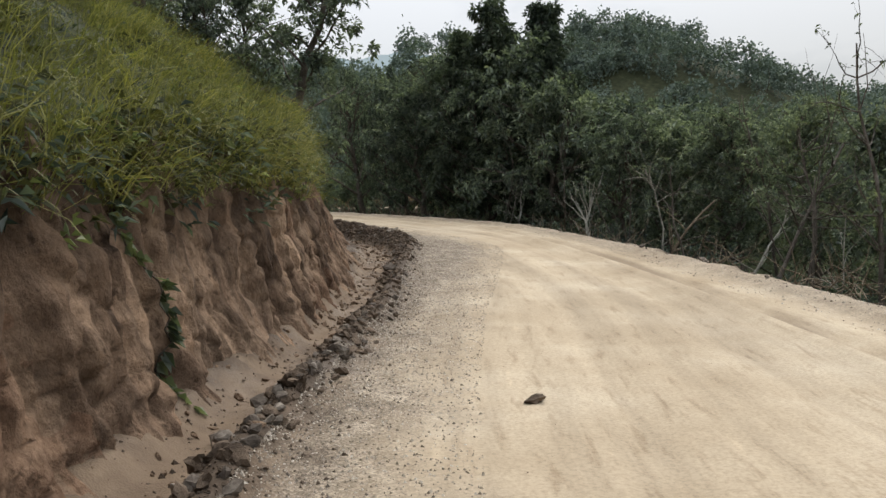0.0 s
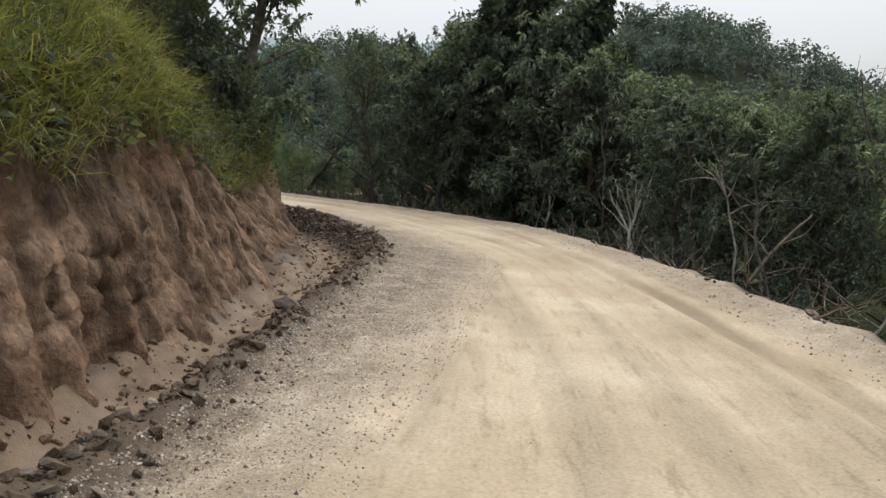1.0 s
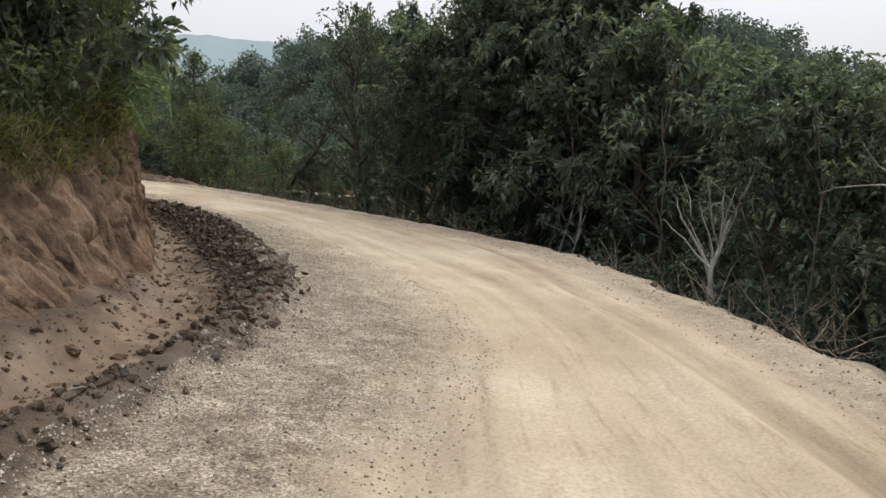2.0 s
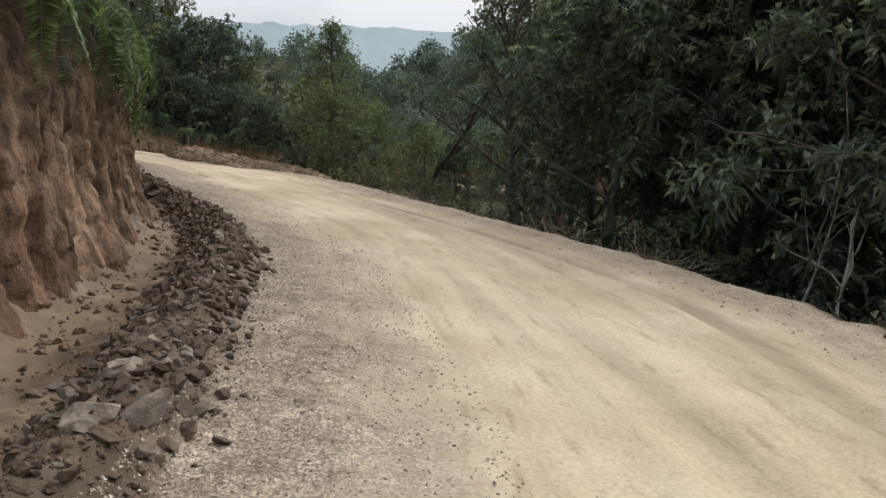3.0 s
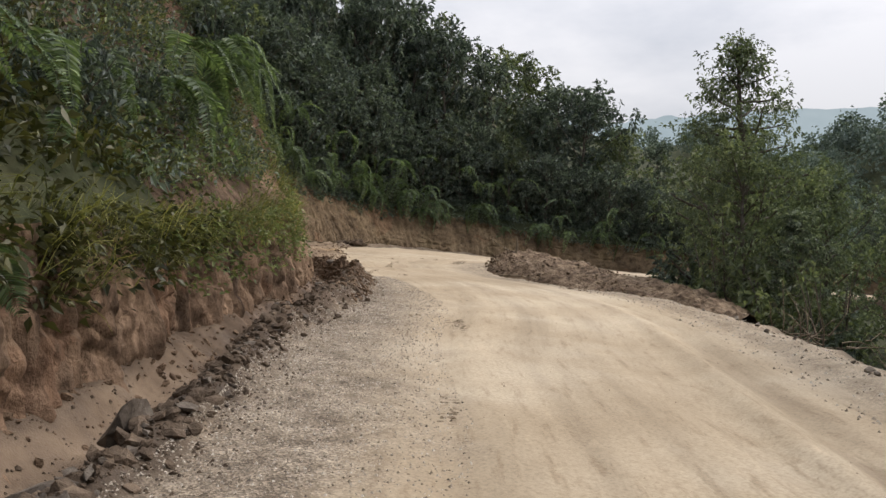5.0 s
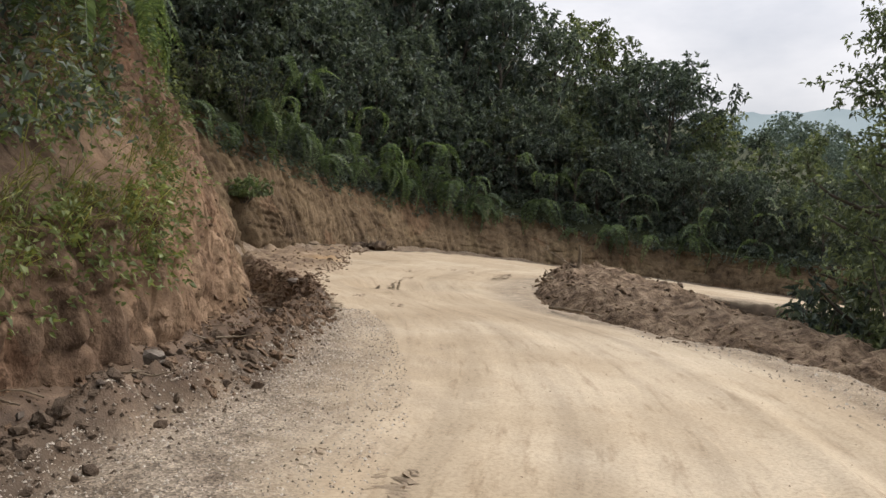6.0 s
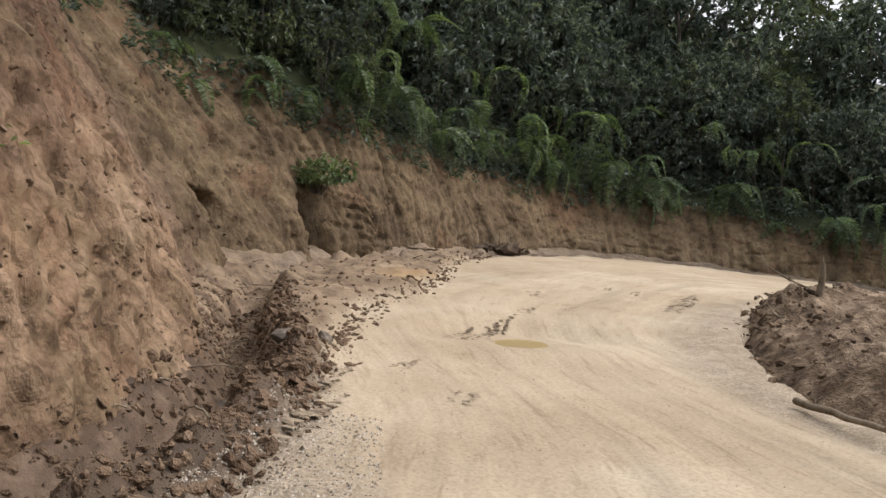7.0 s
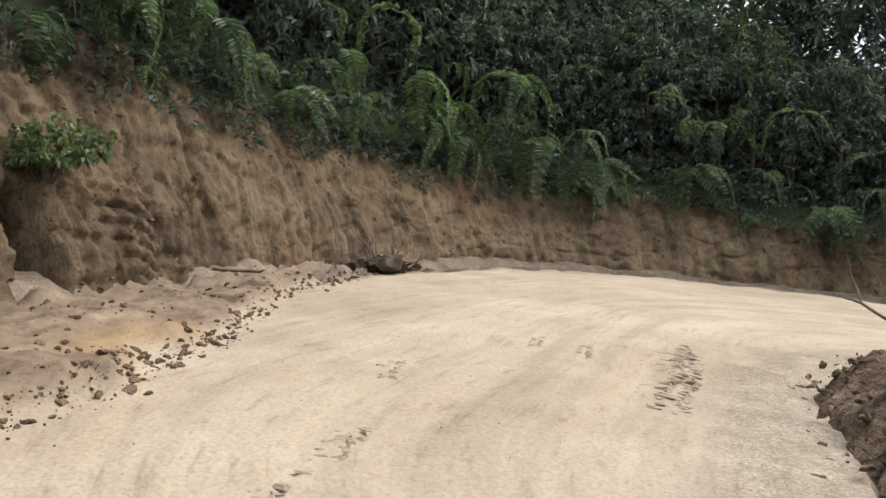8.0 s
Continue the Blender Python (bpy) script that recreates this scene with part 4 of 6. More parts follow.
def make_shrub(name, label, seed, high, spread, mat, leaf=(0.12, 0.05), count=2600, category="shrub"):
    rng = np.random.default_rng(seed)
    pieces, centres = [], []
    for k in range(11):
        ang = k * 2.4 + rng.normal() * 0.3
        pts, radii = limb((0.1 * math.cos(ang), 0.1 * math.sin(ang), -0.25), (math.cos(ang) * 0.7, math.sin(ang) * 0.7, 0.7 + 0.8 * rng.random()), high * (0.7 + 0.5 * rng.random()), 0.02 * high ** 0.5, rng, 0.35)
        pts[:, :2] *= spread / high
        pieces.append(tube(pts[::2], radii[::2], 3))
        centres += [pts[2], pts[3], pts[4], pts[5], pts[6]]
    centres = np.array(centres)
    n_ros = count // 6
    pick = rng.integers(0, len(centres), n_ros)
    dirs = unit(rng.normal(size=(n_ros, 3)))
    ros = centres[pick] + dirs * (0.30 * spread * (0.3 + 0.7 * rng.random(n_ros)))[:, None]
    ros[:, 2] = np.maximum(ros[:, 2], 0.02)
    which = np.repeat(np.arange(n_ros), 6)
    out = unit(dirs[which] * 0.5 + rng.normal(size=(len(which), 3)) * 0.6 + np.array([0, 0, 0.1]))
    scale = 0.7 + 0.6 * rng.random(len(which))
    lv, lf = leaves(ros[which], out, leaf[0] * scale, leaf[1] * scale, rng)
    tv, tf = join_arrays(pieces)
    root = thing(name, label, category)
    part("wood", fast_mesh("wood", tv, tf, BARK, True), root)
    part("foliage", fast_mesh("foliage", lv, lf, mat), root)
    return root



def stand(x, y, z, turn, size, wide=None):
    wide = size if wide is None else wide
    return Matrix.LocRotScale((x, y, z), Euler((0, 0, turn)), (wide, wide, size))


def place_first(ob, m):
    """Sets the built thing itself at its first place, and copies it at the next ones."""
    if ob.name in PLACED:
        made = copy_thing(ob, Matrix())
        made.matrix_basis = m
        return made
    PLACED.add(ob.name)
    ob.matrix_basis = m
    return ob


PLACED = set()
rng0 = np.random.default_rng(11)
BROAD = [make_tree("tree", "dark glossy-leaved tree on the slope below the road", 101, 7.0, 2.3, LEAF_DARK, (0.155, 0.06), 7000, 0.26, thin=True, stars=120),
         make_tree("tree", "dark spreading broadleaf tree at the road's outer edge", 102, 6.0, 2.3, LEAF_DARK, (0.155, 0.06), 7000, 0.26, thin=True, stars=150),
         make_tree("tree", "green broadleaf tree with long leaves in rosettes", 103, 5.0, 2.1, LEAF_DARK, (0.165, 0.06), 6500, 0.24, stars=170),
         make_tree("tree", "dense dark green small-leaved tree", 104, 5.5, 2.2, LEAF_DARK, (0.16, 0.075), 5600, 0.2, thin=True, stars=90)]
TALL = make_tree("tree", "tall dark narrow evergreen rising above its neighbours", 105, 9.5, 2.2, LEAF_CONIFER, (0.19, 0.06), 17000, 0.10, conifer=True)
AIRY = make_tree("tree", "slender pale-green tree with an open airy crown", 106, 6.2, 1.75, LEAF_AIRY, (0.085, 0.036), 14000, 0.06, BARK, conifer=True, full=1.6)
GREEN = make_tree("tree", "bushy light green tree at the road's outer edge", 109, 4.6, 2.1, LEAF_AIRY, (0.11, 0.05), 7000, 0.05, limbs=26, thin=True, full=1.5)
WOOD = [make_tree("tree", "dense dark tree on the hillside above the cut", 111, 5.0, 2.0, LEAF_WOOD, (0.225, 0.095), 2700, 0.06, limbs=16, thin=True, full=1.7),
        make_tree("tree", "dark green tree with drooping twigs above the cut", 112, 4.4, 1.9, LEAF_WOOD, (0.215, 0.09), 2700, 0.05, limbs=16, thin=True, full=1.7),
        make_tree("tree", "green leafy tree in the hillside wood", 113, 4.6, 1.8, LEAF_MID, (0.20, 0.088), 2600, 0.08, limbs=16, thin=True, full=1.7)]
SHRUBS = [make_shrub("shrub", "dark leafy shrub in the undergrowth", 201, 1.7, 1.3, LEAF_WOOD, (0.16, 0.065), 1100),
          make_shrub("shrub", "green leafy shrub in the undergrowth", 202, 1.5, 1.2, LEAF_MID, (0.17, 0.065), 1000),
          make_shrub("shrub", "straggling green shrub with small leaves", 203, 2.1, 1.2, LEAF_MID, (0.12, 0.05), 1300)]
NATURAL = {}
for t_ in BROAD + WOOD + [TALL, AIRY, GREEN] + SHRUBS:
    zs = np.array([v.co.z for v in t_.children[1].data.vertices])
    NATURAL[t_.name] = float(np.quantile(zs, 0.995))


def outer_ground(x, y):
    return float(ground_height(np.array([x]), np.array([y]))[0])


def plant(kind, x, y, top=None, size=1.0, z=None, wide=1.35):
    """Plants a tree; top: the height its crown reaches in the world; wide: the most that its spread may be scaled."""
    base = outer_ground(x, y) if z is None else z
    if top is not None:
        size = max(0.35, (top - base) / NATURAL[kind.name])
    return place_first(kind, stand(x, y, base, rng0.random() * 6.28, size, min(size, wide)))


# the row along the outer edge
for kind, x, y, top in ((TALL, 2.9, 35.8, 10.6), (TALL, 4.6, 34.0, 9.9), (TALL, 1.5, 36.8, 9.8), (BROAD[0], -0.2, 39.2, 9.0), (BROAD[3], -2.6, 43.4, 10.0), (BROAD[2], 6.9, 26.4, 4.5), (BROAD[1], 5.8, 27.2, 4.6),
                        (BROAD[2], 7.8, 23.8, 3.8), (BROAD[0], 8.4, 19.6, 3.6), (BROAD[3], 8.9, 17.6, 3.0), (BROAD[1], 8.2, 14.4, 2.5), (BROAD[0], -4.2, 45.2, 10.6), (BROAD[1], -1.8, 41.6, 9.8),
                        (BROAD[0], 0.9, 38.0, 9.4), (BROAD[3], 3.8, 33.2, 8.6), (BROAD[2], 6.2, 30.8, 5.6), (BROAD[1], 7.2, 24.8, 4.0), (BROAD[0], 7.6, 22.0, 3.8), (BROAD[3], -2.6, 41.4, 8.6),
                        (BROAD[1], -0.9, 38.2, 8.0), (BROAD[0], 1.8, 35.4, 7.8), (BROAD[2], 4.2, 31.8, 6.6), (AIRY, -12.5, 48.6, 9.7), (GREEN, -11.9, 47.2, 7.2), (BROAD[3], -10.4, 46.4, 5.6), (GREEN, -12.4, 52.4, 7.0), (GREEN, -10.5, 48.0, 6.4), (GREEN, -13.3, 50.4, 6.6),
                        (GREEN, -8.0, 46.4, 5.4), (BROAD[1], -6.6, 45.2, 5.0), (BROAD[3], -9.4, 50.0, 6.2), (BROAD[1], -5.0, 48.0, 5.6), (BROAD[0], -7.0, 52.0, 6.0),
                        (BROAD[0], 9.5, 28.4, 4.6), (BROAD[3], 10.4, 24.0, 3.8), (BROAD[1], 11.5, 20.0, 3.0), (BROAD[0], 11.4, 16.0, 2.4), (BROAD[3], 9.0, 32.0, 5.4), (BROAD[1], 6.0, 36.4, 7.6),
                        (BROAD[3], 3.0, 40.4, 8.6), (BROAD[0], 0.0, 44.0, 9.0), (BROAD[1], 9.6, 11.0, 1.9), (BROAD[3], 10.2, 7.0, 1.4)):
    plant(kind, x, y, top, wide=0.8 if -5 < x < -1.5 and y > 40 else 1.35)
# undergrowth along the outer edge
for u in np.arange(1.6, 11.4, 0.2):
    e_, f_ = along_curve(EDGE, u), along_curve(FOOT, u)
    off = (0.9 if u < 7.4 else 1.9) + 1.6 * rng0.random()
    x_, y_ = e_ + unit(e_ - f_) * off
    plant(SHRUBS[[0, 0, 0, 0, 2][rng0.integers(0, 5)]], x_, y_, size=(0.35 + 0.45 * rng0.random()), wide=1.0)

for x_, y_ in ((-12.6, 46.3), (-11.6, 45.7), (-10.4, 45.2), (-9.2, 44.4), (-13.4, 47.4), (-13.8, 49.0), (-12.9, 50.8)):
    plant(SHRUBS[rng0.integers(0, 3)], x_, y_, size=0.7 + 0.4 * rng0.random(), wide=1.0)

# the wood above the cut: heights of its trees by u
WOOD_HIGH = [(5.4, 3.4), (7, 4.0), (9, 4.8), (10, 6.0), (12, 8.0), (14.5, 8.2), (15.5, 7.2), (17.3, 5.5), (18.3, 4.3), (19, 3.4), (20, 2.6), (22, 2.4)]
for u in np.arange(5.6, 20.6, 0.19):
    for out_ in (1.7, 3.6, 6.4):
        if rng0.random() < (0.10 if out_ < 5 else 0.35) or (out_ < 2 and (9.2 < u < 10.6 or 10.6 <= u < 13.8 and rng0.random() < 0.3)) or (u < 6.6 and out_ > 4) or (8 < u < 9.5 and out_ < 2) or (u > 19 and out_ > 5):
            continue
        ju = u + rng0.normal() * 0.06
        p_ = bank_top(np.array(ju), np.array(out_ + 0.4 * rng0.normal()))
        kind = WOOD[[0, 1, 0, 1, 2][rng0.integers(0, 5)]]
        high_ = table_at(WOOD_HIGH, u) * (0.55 if out_ < 2 else 0.95) * (0.8 + 0.4 * rng0.random())
        plant(kind, p_[0], p_[1], size=high_ / NATURAL[kind.name], z=p_[2] - 0.1, wide=0.8 if out_ < 2 else 1.1)
# the leafy tree that hangs over the bend of the bank
for u, out_, kind, top in ((6.15, 0.6, BROAD[3], 9.6), (4.2, 2.4, BROAD[0], 8.2)):
    p_ = bank_top(np.array(u), np.array(out_))
    plant(kind, p_[0], p_[1], top=top, z=p_[2] - 0.1, wide=0.75)
# a dark spreading tree with open limbs at the outer edge
spreader = make_tree("tree", "dark spreading tree with open limbs and sparse leaves", 108, 8.6, 3.0, LEAF_DARK, (0.13, 0.055), 4600, 0.34, open_=0.35, limbs=18, lean=(-0.5, 0.2))
spreader.matrix_basis = stand(-3.9, 42.2, outer_ground(-3.9, 42.2) - 0.1, 0.7, 1.0)
# a dark tree that leans out over the road from the bank
leaner = make_tree("tree", "dark leafy tree leaning out over the road from the bank", 107, 6.4, 1.9, LEAF_DARK, (0.15, 0.06), 9000, 0.10, lean=(2.1, 0.3), thin=True)
p_ = bank_top(np.array(5.5), np.array(0.15))
leaner.matrix_basis = stand(p_[0], p_[1], p_[2] - 0.2, 0.0, 1.0)
for u in np.concatenate([np.arange(0.5, 9.3, 0.15), np.arange(14.3, 19.5, 0.09), np.arange(19.5, 21.5, 0.15)]):
    p_ = bank_top(np.array(u), np.array((2.2 if u < 5.2 else 0.5 if u < 13 else 1.5) + 0.9 * rng0.random()))
    plant(SHRUBS[0 if 6.5 < u < 9.5 else rng0.integers(0, 3)], p_[0], p_[1], size=(0.3 if 7.5 < u < 9.5 else 0.4) + 0.3 * rng0.random(), z=p_[2] - 0.05)


# shrubs leaning over the lip at the first bend
for u in np.arange(5.3, 7.4, 0.075):
    p_ = bank_top(np.array(u), np.array(0.05 + 0.4 * rng0.random()))
    plant(SHRUBS[[0, 0, 2][rng0.integers(0, 3)] if u > 6 else 1 + rng0.integers(0, 2)], p_[0], p_[1], size=(0.5 if u > 6 else 0.35) + 0.4 * rng0.random(), z=p_[2] - 0.1)
# the dark fringe that overhangs the scar
for u in np.arange(10.35, 14.3, 0.085):
    p_ = bank_top(np.array(u), np.array(0.15 + 0.6 * rng0.random()))
    plant(SHRUBS[[0, 0, 2, 1][rng0.integers(0, 4)]], p_[0], p_[1], size=0.55 + 0.45 * rng0.random(), z=p_[2] - 0.15)
for u in np.concatenate([np.arange(10.5, 13.6, 0.28), np.arange(13.6, 19.4, 0.17)]):
    p_ = bank_top(np.array(u), np.array((1.0 if u < 13.6 else 0.75) + 0.5 * rng0.random()))
    kind = WOOD[rng0.integers(0, 2)]
    plant(kind, p_[0], p_[1], size=(3.0 + 1.4 * rng0.random()) * (1.0 if u < 16 else 0.8) / NATURAL[kind.name], z=p_[2] - 0.25, wide=0.85)


# ---------------------------------------------------------------- ferns, grass, creepers
def frond_mesh(name, seed, length, droop, mat=None, hang=False):
    """A fern frond: an arching midrib with paired toothed leaflets; it grows along +x from the origin."""
    rng = np.random.default_rng(seed)
    n = 22
    t = np.linspace(0, 1, n)
    ang = 0.75 - droop * t ** 0.8 + 0.05 * rng.normal(size=n)
    if hang:
        ang = 0.75 - droop * np.minimum(1, t * 1.7) ** 0.9 + 0.04 * rng.normal(size=n)
    step = length / n
    pts = np.zeros((n, 3))
    for k in range(1, n):
        pts[k] = pts[k - 1] + step * np.array([math.cos(ang[k]), 0.10 * math.sin(k * 0.4 + seed) * 0.4, math.sin(ang[k])])
    rv, rf = tube(pts, np.linspace(0.006, 0.0015, n), 3)
    rf = np.concatenate([rf[:, [0, 1, 2]], rf[:, [0, 2, 3]]])
    base, way, ln = [], [], []
    tang = unit(np.gradient(pts, axis=0))
    for k in range(2, n):
        size = (0.17 if hang else 0.20) * length * (math.sin(math.pi * (0.12 + 0.86 * t[k])) ** 0.8 if not hang else min(1, 0.35 + 2.6 * t[k]) * (1.02 - t[k]) ** 0.55)
        for half in (0.0, 0.5):
            q = pts[k] - tang[k] * step * half
            for sgn in (-1, 1):
                base.append(q)
                w = np.array([0, sgn, 0]) * 0.95 + tang[k] * 0.30 + np.array([0, 0, -0.06 if hang else -0.22]) + 0.05 * rng.normal(size=3)
                way.append(w)
                ln.append(size)
    lv, lf = leaves(np.array(base), np.array(way), np.array(ln), np.array(ln) * 0.19 + 0.010, rng, 0.06 if hang else 0.18)
    v, f = join_arrays([(rv, rf), (lv, lf)])
    return fast_mesh(name, v, f, mat or FERN)


FRONDS = [frond_mesh("frond", 1, 0.95, 2.0), frond_mesh("frond", 2, 1.15, 2.4), frond_mesh("frond", 3, 0.75, 1.7), frond_mesh("frond", 4, 1.35, 2.6)]


HANGING = [frond_mesh("frond", 11, 1.1, 1.75, None, True), frond_mesh("frond", 12, 1.35, 2.2, None, True), frond_mesh("frond", 13, 0.9, 1.45, None, True), frond_mesh("frond", 14, 1.25, 2.0, None, True)]


def make_fern(x, y, z, out_way, count, size, rng, label="green fern with hanging fronds on the bank's lip", kinds=None):
    root = thing("fern", label, "fern", "ferns on the bank")
    root.matrix_basis = Matrix.LocRotScale((x, y, z), Euler((0, 0, math.atan2(out_way[1], out_way[0]))), (size,) * 3)
    for k in range(count):
        a_ = (k - (count - 1) / 2) / max(1, count - 1) * 2.7 + rng.normal() * 0.3
        part("frond", (kinds or FRONDS)[rng.integers(0, 4)], root, "", Matrix.LocRotScale((0, 0, 0), Euler((0.25 * rng.normal(), -0.1 + 0.7 * rng.random(), a_)), (0.7 + 0.5 * rng.random(),) * 3))


rngf = np.random.default_rng(5)


def lip_point(u, share):
    """A point on the built face: share 1 is its lip, 0 its foot."""
    i_ = int(np.argmin(np.abs(BANK_U - u)))
    return BANK_V[i_, int(round(share * 79))], -bank_frame(np.array(u))[1]


for u in np.concatenate([np.arange(7.0, 10.1, 0.17), np.arange(14.0, 20.5, 0.16)]):
    for share, odds in ((1.0, 0.75), (0.9, 0.2)):
        if rngf.random() < odds * (0.35 if 7.8 < u < 10.7 else 1.0) * min(1.0, max(0.05, 0.5 + 2.2 * noise.noise((u * 2.3, 0.0, 3.0)))):
            p_, w_ = lip_point(u + 0.05 * rngf.normal(), share)
            make_fern(p_[0] - 0.1 * w_[0], p_[1] - 0.1 * w_[1], p_[2] - 0.02, w_, rngf.integers(4, 9), (0.45 + 0.3 * rngf.random()) if u < 12 else 0.45 + 0.55 * rngf.random(), rngf, kinds=HANGING if u > 12 else None)
# ferns rooted higher up, whose fronds hang in front of the dark wood
for u in np.concatenate([np.arange(5.7, 7.0, 0.22), np.arange(6.9, 9.4, 0.2), np.arange(13.9, 18.8, 0.10)]):
    p_ = bank_top(np.array(u + 0.08 * rngf.normal()), np.array(0.35 + 0.9 * rngf.random() if u < 12 else -0.5 + 0.4 * rngf.random()))
    w_ = -bank_frame(np.array(u))[1]
    make_fern(p_[0], p_[1], p_[2] + (0.2 if u < 12 else 0.25 + 2.2 * rngf.random() ** 1.3), w_, rngf.integers(2, 5), 0.55 + 0.35 * rngf.random() if u < 12 else 0.6 + 0.75 * rngf.random() ** 1.4, rngf, "long drooping fern on the wooded slope", HANGING)
# the great ferns over the far bank, fronds spread like a skirt
for u, up, size_ in ((16.35, -0.05, 1.25), (16.5, 0.35, 1.35), (16.2, 0.5, 1.2), (15.75, 0.25, 1.0), (15.55, 0.5, 1.0), (15.1, 0.3, 0.9), (16.05, 1.7, 1.25), (17.0, 0.6, 1.2), (17.6, 0.3, 1.1), (18.2, 0.4, 1.15), (14.75, 0.25, 1.0), (14.35, 0.6, 1.1), (14.0, 0.5, 0.9)):
    p_, w_ = lip_point(u, 1.0)
    make_fern(p_[0] + 0.15 * w_[0], p_[1] + 0.15 * w_[1], p_[2] + up, w_, 7, size_, rngf, "great bright fern spreading over the far bank's lip", HANGING)
# ferns hanging in front of the dark wall at the first bend
for u in np.arange(5.45, 6.9, 0.13):
    p_, w_ = lip_point(u, 1.0)
    make_fern(p_[0] + 0.12 * w_[0], p_[1] + 0.12 * w_[1], p_[2] + 0.1, w_, rngf.integers(3, 6), 0.75 + 0.4 * rngf.random(), rngf, "long fern hanging over the bend of the bank", HANGING)
for u in np.concatenate([np.arange(10.6, 12.5, 0.3), np.arange(12.5, 14.2, 0.15)]):
    p_, w_ = lip_point(u + 0.06 * rngf.normal(), 0.84 + 0.16 * rngf.random())
    make_fern(p_[0], p_[1], p_[2] + 0.02, w_, rngf.integers(2, 6), 0.35 + 0.75 * rngf.random() ** 1.5, rngf, "fern hanging from the lip of the bare scar", HANGING)
for u, up, size_ in ((11.05, 1.2, 1.3), (11.2, 1.5, 1.25), (11.4, 1.1, 1.1)):
    p_ = bank_top(np.array(u), np.array(-0.15))
    make_fern(p_[0], p_[1], p_[2] + up, -bank_frame(np.array(u))[1], 5, size_, rngf, "large fern hanging high out of the dark trees", HANGING)
for u, out_, up, size_ in ((8.9, 0.9, 0.5, 1.1), (9.25, 0.7, 0.7, 1.25), (9.5, 1.0, 0.9, 1.3), (9.75, 0.8, 1.0, 1.35), (9.95, 0.9, 1.3, 1.3), (10.15, 0.7, 1.2, 1.2), (10.3, 0.3, 1.0, 1.1), (8.5, 0.8, 0.4, 1.0), (8.1, 0.7, 0.5, 1.1), (7.6, 0.6, 0.5, 1.0)):
    p_ = bank_top(np.array(u), np.array(out_))
    make_fern(p_[0], p_[1], p_[2] + up, -bank_frame(np.array(u))[1], 5, size_, rngf, "tall fern with long fronds hanging from the dark slope", HANGING)
# single ferns hanging high over the scar
for u, up in ((10.62, 0.0), (10.75, 0.1), (11.3, 0.1), (12.2, 0.1), (12.9, 0.2), (13.2, 0.0), (13.5, 0.1), (13.75, 0.0)):
    p_, w_ = lip_point(u, 1.0)
    make_fern(p_[0] + 0.05 * w_[0], p_[1] + 0.05 * w_[1], p_[2] + up, w_, rngf.integers(4, 7), 0.85 + 0.3 * rngf.random(), rngf, "fern hanging from the lip of the bare scar", HANGING)


def blades(roots, ways, lengths, rng, width=0.008, droop=1.0):
    """Arching grass blades of three pieces, as (verts, triangles)."""
    n = len(roots)
    ways = unit(ways)
    side = unit(np.cross(ways, np.array([0, 0, 1.0]) + 0.3 * rng.normal(size=(n, 3))))
    L = lengths[:, None]
    p0 = roots
    p1 = p0 + ways * L * 0.4
    w2 = unit(ways + np.array([0, 0, -0.55 * droop]) + 0.15 * rng.normal(size=(n, 3)))
    p2 = p1 + w2 * L * 0.35
    w3 = unit(w2 + np.array([0, 0, -0.75 * droop]))
    p3 = p2 + w3 * L * 0.3
    h = side * width * 0.5
    v = np.stack([p0 - h, p0 + h, p1 - h, p1 + h, p2 - 0.8 * h, p2 + 0.8 * h, p3], 1).reshape(-1, 3)
    k = np.arange(n)[:, None] * 7
    f = np.concatenate([k + t for t in ([0, 1, 3], [0, 3, 2], [2, 3, 5], [2, 5, 4], [4, 5, 6])], 0)
    return v, f


def grass_belt(name, label, u0, u1, tufts, share, length, per, mat, seed, spread=0.10, out_max=2.6, droop=1.0):
    """Tufts on the slope above the lip and, for a share of them, on the face below it."""
    rng = np.random.default_rng(seed)
    R, W, Ls = [], [], []
    for _ in range(tufts):
        u = u0 + (u1 - u0) * rng.random()
        o_ = -bank_frame(np.array(u))[1]
        if rng.random() < share:
            p, _w = lip_point(u, 0.68 + 0.32 * rng.random() ** 0.6)
        else:
            p = bank_top(np.array(u), np.array(out_max * rng.random()))
        m_ = per
        R.append(p + rng.normal(size=(m_, 3)) * np.array([spread, spread, 0.03]))
        w = np.concatenate([np.repeat(o_[None] * (0.25 + 0.5 * rng.random()), m_, 0), np.full((m_, 1), 0.9)], 1) + rng.normal(size=(m_, 3)) * 0.38
        W.append(w)
        Ls.append(length * (0.5 + 0.7 * rng.random(m_)))
    v, f = blades(np.concatenate(R), np.concatenate(W), np.concatenate(Ls), rng, droop=droop)
    thing(name, label, "grass", "", "stuff", fast_mesh(name, v, f, mat))


grass_belt("grass", "long yellow-green grass arching over the bank's lip", 0.3, 4.1, 640, 0.45, 0.55, 38, GRASS, 31)
grass_belt("grass", "sparse brownish grass on the slumped end of the bank", 3.0, 5.6, 520, 0.42, 0.34, 20, GRASS, 34)
grass_belt("grass", "coarse green grass and weeds hanging on the cut", 7.3, 10.25, 230, 0.6, 0.42, 18, GRASS, 32)
grass_belt("grass", "thin grass between ferns on the far lip", 14.0, 20.0, 110, 0.3, 0.34, 14, LEAF_WOOD, 33)


